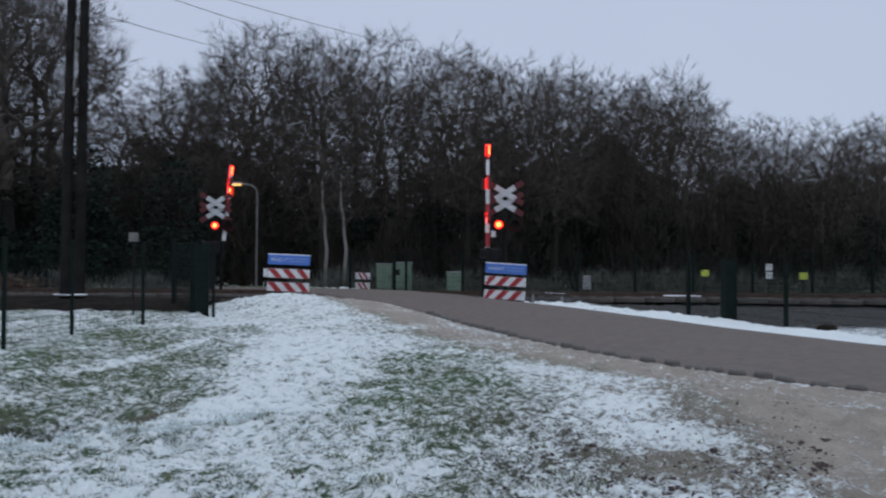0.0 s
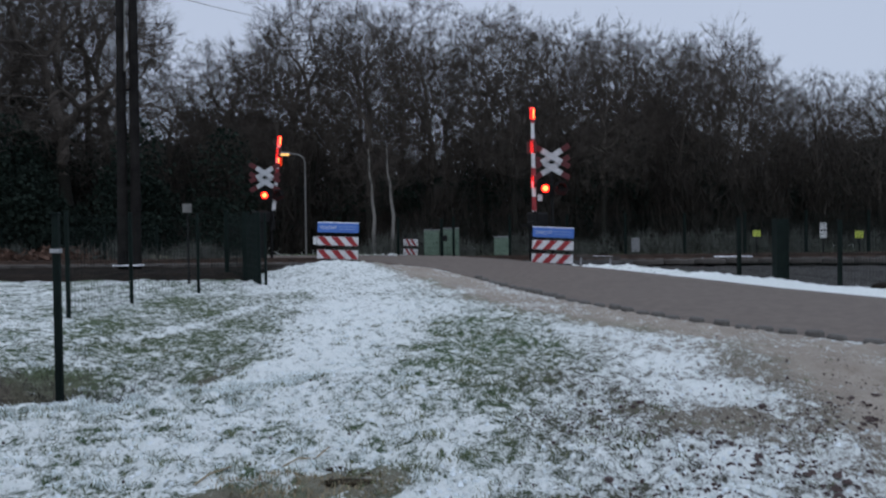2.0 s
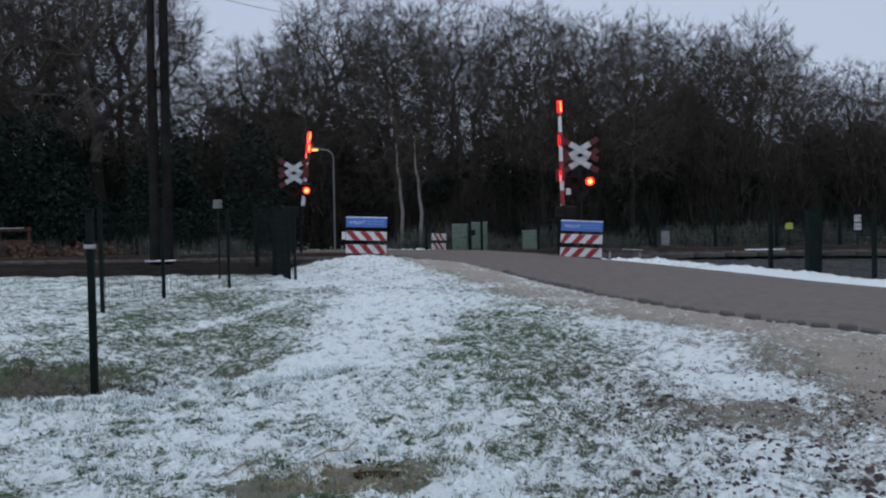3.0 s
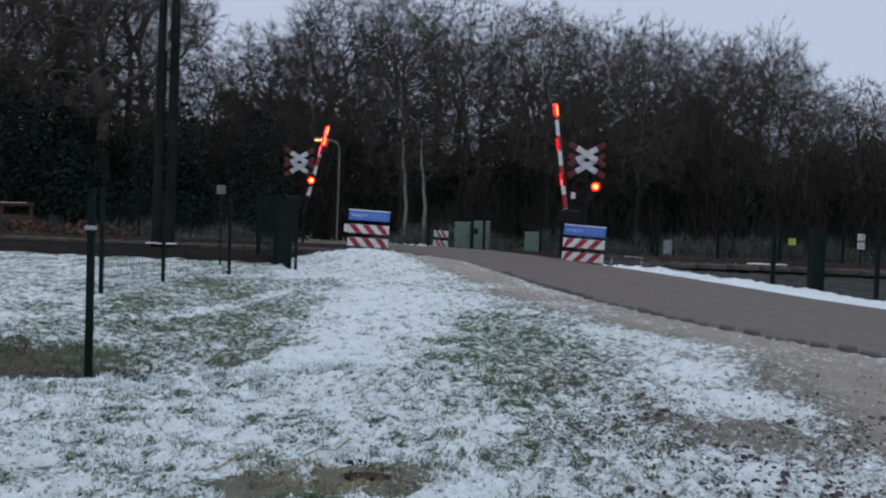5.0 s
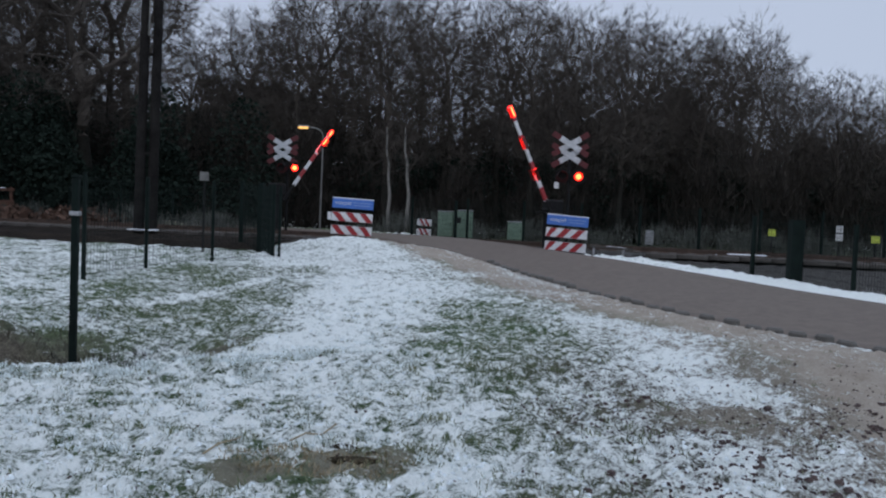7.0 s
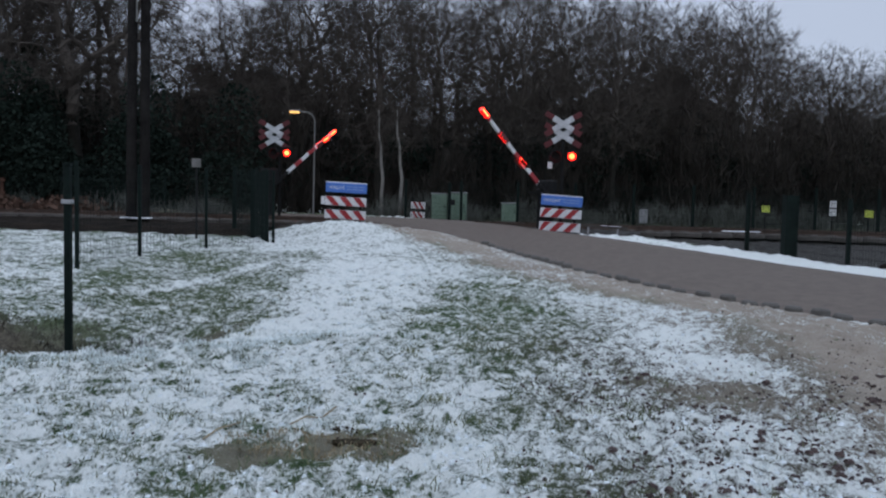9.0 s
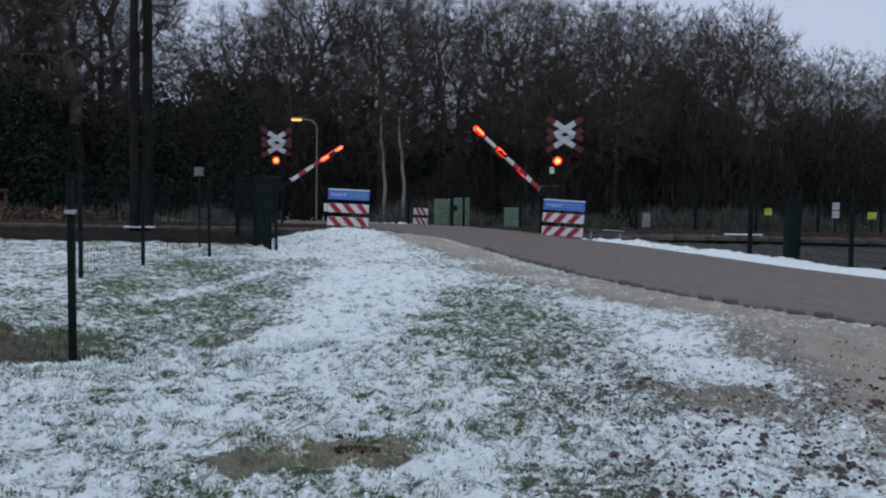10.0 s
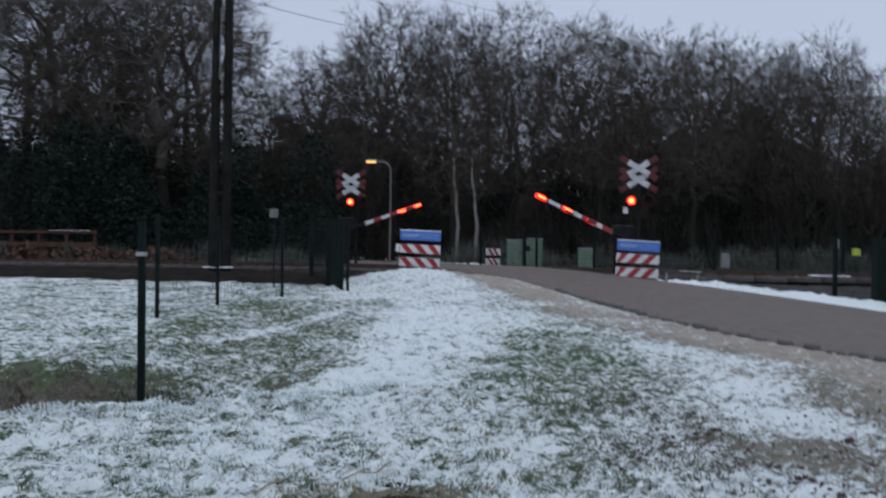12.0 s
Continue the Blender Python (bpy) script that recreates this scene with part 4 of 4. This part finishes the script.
def build_wood():
    rng = random.Random(5)
    kinds = [tree_meshes(11 + i, 16.0, (3.3, 3.7, 3.0, 3.5, 3.9, 3.1)[i], (0.34, 0.28, 0.38, 0.32, 0.26, 0.40)[i], 820, 13, (0.22, 0.26, 0.19, 0.23, 0.28, 0.18)[i]) for i in range(6)]
    far_kinds = [tree_meshes(31 + i, 16.0, (3.6, 3.3, 3.8)[i], (0.36, 0.42, 0.32)[i], 560, 13, 0.2) for i in range(3)]
    rows = [(46, 0.085, 0.95), (52, 0.075, 1.0), (59, 0.068, 0.98), (69, 0.06, 0.92)]
    for y0, du, k in rows:
        u = -0.62 + rng.uniform(0, du)
        while u < 0.66:
            y = y0 + rng.uniform(-2.5, 2.5)
            x = u * y
            on_road = y < 47 and edge_x(LEFT_EDGE, y) - 1 < x < edge_x(RIGHT_EDGE, y) + 1.5
            tall = (1.6 + y * lerp_table(u, SKY_U, SKY_T)) * k * rng.uniform(0.88, 1.06) - 0.2
            if not on_road and not (u < -0.3 and y0 > 62) and not (u < -0.42 and y0 > 55):
                pick = kinds[rng.randrange(6)] if y < 63 else far_kinds[rng.randrange(3)]
                s = tall / 15.4
                m = pose(x, y, 0.35, rng.uniform(-2, 2), rng.uniform(-2, 2), rng.uniform(0, 360)) @ Matrix.Diagonal((s * rng.uniform(1.0, 1.3), s * rng.uniform(1.0, 1.3), s, 1))
                bare_tree("bare_tree", pick, m, "bare dark winter tree at the edge of the wood", "trees of the wood")
            u += du * rng.uniform(0.75, 1.25)
    bare_tree("bare_tree", kinds[4], pose(20.8, 58.0, 0.35, 0, 0, 40) @ Matrix.Diagonal((1.1, 1.1, 0.99, 1)), "tall bare tree standing above the wood", "trees of the wood")
    # big old trees by the track
    big = [tree_meshes(40 + i, 18.0, 7.2, 0.26, 1300, 12, 0.45, 0.10) for i in range(2)]
    for i, (x, y, s) in enumerate(((-18.2, 43.0, 0.95), (-24.5, 46.0, 1.0), (-30, 42, 1.0))):
        bare_tree("old_tree", big[i % 2], pose(x, y, 0.3, 0, 0, 77 * i) @ Matrix.Diagonal((s, s, s, 1)), "large spreading bare oak with dark ivy", "old trees")
    return kinds


build_wood()


def birch(m, bend):
    t = thing("birch_tree", m, "slender pale birch with a crooked trunk", "tree", "birches")
    bm = bmesh.new()
    last = Vector((0, 0, -0.2))
    n = 14
    for i in range(1, n + 1):
        z = 5.4 * i / n
        p = Vector((bend * math.sin(z * 0.75 + 0.4) + 0.03 * math.sin(z * 4), 0, z))
        bm_tube(bm, last, p, 0.11 - 0.005 * (i - 1), 0.11 - 0.005 * i, 8, False)
        last = p
    part("trunk", bm, M_BIRCH, t, smooth=True)
    rng = random.Random(int(bend * 1000))
    bm = bmesh.new()
    for i in range(26):
        z = rng.uniform(3.0, 5.3)
        a = rng.uniform(0, 6.28)
        p = Vector((bend * math.sin(z * 0.75 + 0.4), 0, z))
        q = p + Vector((math.cos(a), math.sin(a), 1.3)) * rng.uniform(0.4, 1.0)
        bm_tube(bm, p, q, 0.02, 0.007, 3, False)
        for k in range(5):
            r = p.lerp(q, rng.uniform(0.3, 1))
            bm_tube(bm, r, r + Vector((rng.uniform(-0.4, 0.4), rng.uniform(-0.4, 0.4), rng.uniform(-0.1, 0.5))), 0.009, 0.004, 3, False)
    part("crown", bm, M_TWIG, t)


birch(pose(-1.78, 42.0, 0.4, 0, 0, 0), 0.16)
birch(pose(-2.72, 42.2, 0.4, 0, 0, 15), 0.13)


def scatter(name, mat, spots, label, category, sizes, tilt=1.0, leaf=True):
    """Many small leaves or stems round the given clumps (x, y, z, radius, height, count), joined as one."""
    rng = np.random.default_rng(3)
    verts, faces = [], []
    for x, y, z, r, h, count in spots:
        a = rng.uniform(0, 2 * np.pi, count)
        d = r * np.sqrt(rng.random(count))
        u = rng.random(count)
        bulge = np.sqrt(np.clip(1 - (2 * u - 0.75) ** 2 / 1.6, 0.05, 1))
        px, py, pz = x + d * bulge * np.cos(a), y + d * bulge * np.sin(a), z + h * u
        size = rng.uniform(*sizes, count)
        dirs = rng.normal(size=(count, 3)) * tilt + (np.array([0, 0, 0.0]) if leaf else np.array([0, 0, 1.4]))
        dirs /= np.linalg.norm(dirs, axis=1)[:, None]
        side = np.cross(dirs, rng.normal(size=(count, 3)))
        side /= np.linalg.norm(side, axis=1)[:, None]
        p = np.stack([px, py, pz], 1)
        w = size[:, None] * (0.35 if leaf else 0.03)
        tip, l, rr = p + dirs * size[:, None], p - side * w + dirs * size[:, None] * 0.4 * leaf, p + side * w + dirs * size[:, None] * 0.4 * leaf
        base = len(verts)
        quad = np.stack([p - (0 if leaf else 1) * side * w, rr, tip, l], 1).reshape(-1, 3)
        verts.extend(map(tuple, quad))
        faces.extend((base + 4 * i, base + 4 * i + 1, base + 4 * i + 2, base + 4 * i + 3) for i in range(count))
    return tagged(new(name, raw_mesh(name, verts, faces, mat)), label, category, kind="stuff")


def build_undergrowth():
    rng = random.Random(9)
    ever, brush, bracken = [], [], []
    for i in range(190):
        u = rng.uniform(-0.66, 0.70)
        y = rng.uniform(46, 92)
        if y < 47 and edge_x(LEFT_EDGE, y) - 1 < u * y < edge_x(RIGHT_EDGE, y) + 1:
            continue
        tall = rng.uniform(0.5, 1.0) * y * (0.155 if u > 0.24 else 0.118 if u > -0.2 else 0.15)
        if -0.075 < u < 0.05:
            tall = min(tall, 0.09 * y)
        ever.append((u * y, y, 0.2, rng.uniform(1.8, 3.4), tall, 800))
    # dense dark backing, added to close the sky gaps low in the wood
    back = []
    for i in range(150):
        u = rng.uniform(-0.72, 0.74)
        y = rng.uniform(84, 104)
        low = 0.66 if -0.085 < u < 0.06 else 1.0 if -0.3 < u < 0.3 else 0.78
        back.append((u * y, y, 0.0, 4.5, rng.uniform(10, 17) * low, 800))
    scatter("far_thicket_backing", M_BRUSH, back, "dark undergrowth backing added deep in the wood", "thicket", (0.5, 1.0))
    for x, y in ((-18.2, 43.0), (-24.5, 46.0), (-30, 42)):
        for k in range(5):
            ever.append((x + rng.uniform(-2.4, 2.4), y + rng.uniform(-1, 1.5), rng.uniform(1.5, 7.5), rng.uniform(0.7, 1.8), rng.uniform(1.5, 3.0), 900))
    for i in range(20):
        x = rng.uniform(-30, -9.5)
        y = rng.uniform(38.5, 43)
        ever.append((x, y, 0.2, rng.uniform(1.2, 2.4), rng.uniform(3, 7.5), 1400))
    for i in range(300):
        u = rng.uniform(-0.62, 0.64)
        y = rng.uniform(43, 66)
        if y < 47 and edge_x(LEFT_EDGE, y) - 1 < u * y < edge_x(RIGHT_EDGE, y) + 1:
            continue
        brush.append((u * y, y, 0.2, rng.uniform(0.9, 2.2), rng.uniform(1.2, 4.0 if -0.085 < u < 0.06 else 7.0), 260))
    for i in range(26):
        bracken.append((rng.uniform(-26, -13.5), rng.uniform(36, 39), 0.3, rng.uniform(0.6, 1.3), rng.uniform(0.4, 1.0), 200))
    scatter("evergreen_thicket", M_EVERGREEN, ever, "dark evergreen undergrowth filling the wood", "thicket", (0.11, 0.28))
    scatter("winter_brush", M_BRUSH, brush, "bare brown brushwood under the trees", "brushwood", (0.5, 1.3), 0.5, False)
    scrub = []
    for i in range(90):
        x = rng.uniform(-4, 26)
        scrub.append((x, 40.4 - 0.15 * x + rng.uniform(0, 3.0), 0.2, rng.uniform(0.5, 1.1), rng.uniform(0.4, 1.2), 130))
    for i in range(40):
        scrub.append((rng.uniform(-28, -8.5), rng.uniform(36.2, 39.5), 0.2, rng.uniform(0.5, 1.1), rng.uniform(0.4, 1.1), 130))
    scatter("frosted_scrub", M_SCRUB, scrub, "pale frosted scrub behind the far fence", "scrub", (0.25, 0.7), 0.5, False)
    scatter("bracken", M_BRACKEN, bracken, "rust-brown dead bracken beside the track", "bracken", (0.15, 0.4))


build_undergrowth()


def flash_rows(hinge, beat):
    """Poses of an added cover that lifts off its always-lit lamp for the short or for the long beat of each flash."""
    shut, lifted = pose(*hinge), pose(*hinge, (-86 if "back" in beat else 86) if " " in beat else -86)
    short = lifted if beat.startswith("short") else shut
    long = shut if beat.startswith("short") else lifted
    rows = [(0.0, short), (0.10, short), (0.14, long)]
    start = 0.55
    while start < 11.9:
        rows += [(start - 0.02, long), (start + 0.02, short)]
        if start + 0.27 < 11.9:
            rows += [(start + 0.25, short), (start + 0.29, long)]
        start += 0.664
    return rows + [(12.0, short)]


def motions():
    for boom, z, rows in ((boom_a, 1.33, BOOM_A), (boom_b, 1.68, BOOM_B)):
        walk(boom, [(t, pose(0, 0, z, 0, -angle, 0)) for t, angle in rows])
    for added_flap, hinge, beat in ADDED_FLAPS:
        walk(added_flap, flash_rows(hinge, beat))


BOOM_A = [(0.0, 90), (1.5, 89.5), (2.5, 89), (3.2, 88.5), (4.0, 87), (4.8, 81), (5.5, 73), (6.0, 67.5), (6.5, 62.5), (7.0, 57), (8.0, 48), (8.8, 41.5), (9.5, 36), (10.0, 32), (10.5, 28.5), (11.0, 24), (11.5, 20.5), (12.0, 18)]
BOOM_B = [(0.0, 83.5), (1.5, 83.5), (2.5, 82.5), (3.2, 82), (4.0, 80.5), (4.8, 75), (5.5, 67), (6.0, 62), (6.5, 57.5), (7.0, 52), (8.0, 44.5), (8.8, 38.5), (9.5, 34.5), (10.0, 30), (10.5, 26.5), (11.0, 22.5), (11.5, 19.5), (12.0, 17)]


# ---- ground cover near the path ----
def tufts():
    """Blades of grass that stand out of the snow, straw in the bare hole, dead stems in the ditch."""
    rng = random.Random(21)

    def blades(verts, faces, x, y, z, count, h, spread, w):
        for _ in range(count):
            a, b = rng.uniform(0, 6.283), rng.uniform(0, 6.283)
            px, py = x + spread * rng.random() * math.cos(b), y + spread * rng.random() * math.sin(b)
            k = h * rng.uniform(0.5, 1.2)
            lean = rng.uniform(0.5, 2.2) * k
            sx, sy = -math.sin(a) * w, math.cos(a) * w
            i = len(verts)
            verts.extend(((px - sx, py - sy, z - 0.01), (px + sx, py + sy, z - 0.01), (px + 0.5 * lean * math.cos(a) + sx * 0.6, py + 0.5 * lean * math.sin(a) + sy * 0.6, z + k * 0.7),
                          (px + 0.5 * lean * math.cos(a) - sx * 0.6, py + 0.5 * lean * math.sin(a) - sy * 0.6, z + k * 0.7), (px + lean * math.cos(a), py + lean * math.sin(a), z + k)))
            faces.extend(((i, i + 1, i + 2, i + 3), (i + 3, i + 2, i + 4)))

    gv, gf, sv, sf, dv, df, fv, ff = [], [], [], [], [], [], [], []
    for _ in range(22000):
        y = 3.6 + 15 * rng.random() ** 1.5
        x = rng.uniform(-0.58, 0.5) * y
        if x > edge_x(LEFT_EDGE, y) - 0.9:
            continue
        snow, soil, mud = cover_at(x, y)
        z = rough_height(x, y)
        if snow < 0.2:
            continue
        if rng.random() < (0.66 - snow) * 1.5 * (1 - 0.9 * mud) * (1 - 0.6 * soil) + 0.02:
            blades(gv, gf, x, y, z, rng.randint(4, 8), rng.uniform(0.012, 0.034), 0.08, 0.0038)
        elif rng.random() < (snow - 0.36) * 1.4 * (1 - mud):
            blades(fv, ff, x, y, z - 0.004, rng.randint(4, 7), rng.uniform(0.010, 0.026), 0.06, 0.0035)
    # snow-caked tussocks along the lip of the ditch and over the bank
    lip = ((-5.2, 7.2), (-4.5, 7.2), (-3.4, 7.3), (-2.3, 7.75), (-1.5, 8.6), (-0.9, 9.2))
    for _ in range(420):
        if rng.random() < 0.45:
            i = rng.randrange(5)
            u = rng.random()
            x, y = lip[i][0] + (lip[i + 1][0] - lip[i][0]) * u + rng.gauss(0, 0.16), lip[i][1] + (lip[i + 1][1] - lip[i][1]) * u + rng.gauss(-0.12, 0.2)
        else:
            y = 5.0 + 12 * rng.random() ** 1.3
            x = rng.uniform(-0.5, 0.02) * y
        z, tall = rough_height(x, y), rng.uniform(0.025, 0.06)
        blades(fv, ff, x, y, z, 26, tall, 0.11, 0.0045)
        blades(gv, gf, x + 0.03, y - 0.05, z - 0.01, 12, tall * 0.8, 0.10, 0.0045)
    # green clumps with little snow on them
    for _ in range(150):
        y = 5.2 + 9 * rng.random()
        x = rng.uniform(-0.42, 0.16) * y if rng.random() < 0.45 else 0.75 + rng.gauss(0, 0.7)
        if cover_at(x, y)[2] < 0.3:
            blades(gv, gf, x, y, rough_height(x, y), 34, rng.uniform(0.022, 0.045), rng.uniform(0.08, 0.18), 0.0045)
    tagged(new("frosted_grass", raw_mesh("frosted_grass", fv, ff, M_FROST)), "short grass blades caked with white frost and snow", "frosted grass", kind="stuff")
    for _ in range(600):
        a, r = rng.uniform(0, 6.283), rng.random() ** 0.5
        x, y = -0.66 + 0.58 * r * math.cos(a), 4.94 + 0.28 * r * math.sin(a)
        blades(sv, sf, x, y, rough_height(x, y), 2, 0.02, 0.06, 0.004)
    for _ in range(2200):
        i = rng.randrange(0, 3)
        (ax, ay), (bx, by) = DITCH[i], DITCH[i + 1]
        u = rng.random()
        x, y = ax + (bx - ax) * u + rng.gauss(0, 0.5), ay + (by - ay) * u + rng.gauss(0.25, 0.6)
        blades(dv, df, x, y, rough_height(x, y), 6, rng.uniform(0.05, 0.16), 0.10, 0.004)
    tagged(new("grass_tufts", raw_mesh("grass_tufts", gv, gf, M_GRASS)), "short green winter grass poking through thin snow", "grass", kind="stuff")
    tagged(new("flattened_straw", raw_mesh("flattened_straw", sv, sf, M_STRAW)), "flattened dead straw in a bare patch", "straw", kind="stuff")
    tagged(new("ditch_stems", raw_mesh("ditch_stems", dv, df, M_STEM)), "dead grey-brown stems growing in the ditch", "dead grass", kind="stuff")


def lumps(name, mat, label, category, count, sizes, flat, want):
    """Small uneven clods strewn over the ground where want(x, y) allows, joined as one."""
    rng = random.Random(len(name))
    verts, faces = [], []
    made = 0
    while made < count:
        y = 3.6 + 16 * rng.random() ** 1.7
        x = rng.uniform(-0.58, 0.56) * y
        if x > edge_x(LEFT_EDGE, y) - 0.1 or rng.random() > want(x, y):
            made += 0.05
            continue
        made += 1
        s = rng.uniform(*sizes)
        z = rough_height(x, y)
        a0 = rng.uniform(0, 6.283)
        i = len(verts)
        for k in range(5):
            a = a0 + k * 1.2566
            r = s * rng.uniform(0.7, 1.2)
            verts.append((x + r * math.cos(a), y + r * math.sin(a), z - 0.012))
        for k in range(5):
            a = a0 + k * 1.2566 + 0.4
            r = s * rng.uniform(0.4, 0.75)
            verts.append((x + r * math.cos(a), y + r * math.sin(a), z + s * flat * rng.uniform(0.6, 1.2)))
        for k in range(5):
            m = (k + 1) % 5
            faces.append((i + k, i + m, i + 5 + m, i + 5 + k))
        faces.append((i + 5, i + 6, i + 7, i + 8, i + 9))
    return tagged(new(name, raw_mesh(name, verts, faces, mat)), label, category, kind="stuff")


M_STEM = two_tone("dead_stems", (0.016, 0.016, 0.012), (0.075, 0.064, 0.048), 2, 0.9, 0, 0.1)
M_FROST = two_tone("frosted_blades", (0.50, 0.57, 0.56), (0.86, 0.92, 0.92), 5, 0.8, 0, 0.1)
M_CLOD = two_tone("snow_clod", (0.66, 0.73, 0.75), (0.85, 0.90, 0.91), 8, 0.8, 0, 0.3)
tufts()
lumps("snow_clods", M_CLOD, "small crumbly clods of snow on the grass", "snow", 2200, (0.010, 0.028), 0.4, lambda x, y: max(0.0, cover_at(x, y)[0] - 0.35) * 2)
lumps("leaf_litter", M_LEAF, "dark fallen leaves and clods of earth", "leaf litter", 3600, (0.005, 0.017), 0.45,
      lambda x, y: 0.9 * smooth(0.3, 1.2, x) * (1 - smooth(7.0, 9.5, y)) * max(0.0, 0.5 + 1.2 * noise.noise(Vector((x * 1.6, y * 1.6, 11.0)))) + 0.02)

lumps("earth_clods", M_LEAF, "dark clods of trodden earth and turf", "earth clods", 520, (0.014, 0.042), 0.3,
      lambda x, y: smooth(0.7, 1.5, x) * (1 - smooth(6.8, 8.0, y)) * max(0.0, 0.1 + 2.2 * noise.noise(Vector((x * 1.1, y * 1.5, 21.0)))))


def turf_clod(x, y, sx, sy, sz, turn, label):
    """A torn sod, rough all over, sunk into the bare patch."""
    bm = bmesh.new()
    bmesh.ops.create_icosphere(bm, subdivisions=4, radius=1.0)
    for v in bm.verts:
        v.co *= 1 + 0.35 * noise.noise(v.co * 1.7 + Vector((x * 9, y, 0))) + 0.18 * noise.noise(v.co * 5 + Vector((y, x, 3)))
        v.co.x, v.co.y, v.co.z = v.co.x * sx, v.co.y * sy, v.co.z * sz
    ob = part("turf_clod", bm, M_SOD, None, "", pose(x, y, rough_height(x, y) + sz * 0.15, 0, 0, turn), True)
    tagged(ob, label, "turf clod", "turf clods")


turf_clod(-0.46, 5.06, 0.19, 0.05, 0.022, 4, "long torn sod of dark turf in the bare patch")
turf_clod(-0.56, 5.42, 0.085, 0.05, 0.02, -12, "small torn sod of dark turf in the bare patch")
turf_clod(-0.36, 5.36, 0.06, 0.04, 0.014, 30, "small torn sod of dark turf in the bare patch")


def straw_stalk(points, label):
    """One bent dead stalk lying on the ground."""
    bm = bmesh.new()
    line = [Vector((x, y, rough_height(x, y) + dz)) for x, y, dz in points]
    for a, b in zip(line, line[1:]):
        bm_tube(bm, a, b, 0.007, 0.006, 6)
    tagged(part("straw_stalk", bm, M_STRAW, None), label, "straw", "straw stalks")


straw_stalk([(-0.93, 5.48, 0.015), (-0.84, 5.56, 0.03), (-0.74, 5.66, 0.035), (-0.66, 5.8, 0.03)], "bent pale dead stalk lying over the bare patch")
straw_stalk([(-1.36, 4.95, 0.012), (-1.30, 5.08, 0.03), (-1.25, 5.25, 0.04), (-1.24, 5.42, 0.03)], "pale dead stalk lying in the thin snow")

build_kerb()
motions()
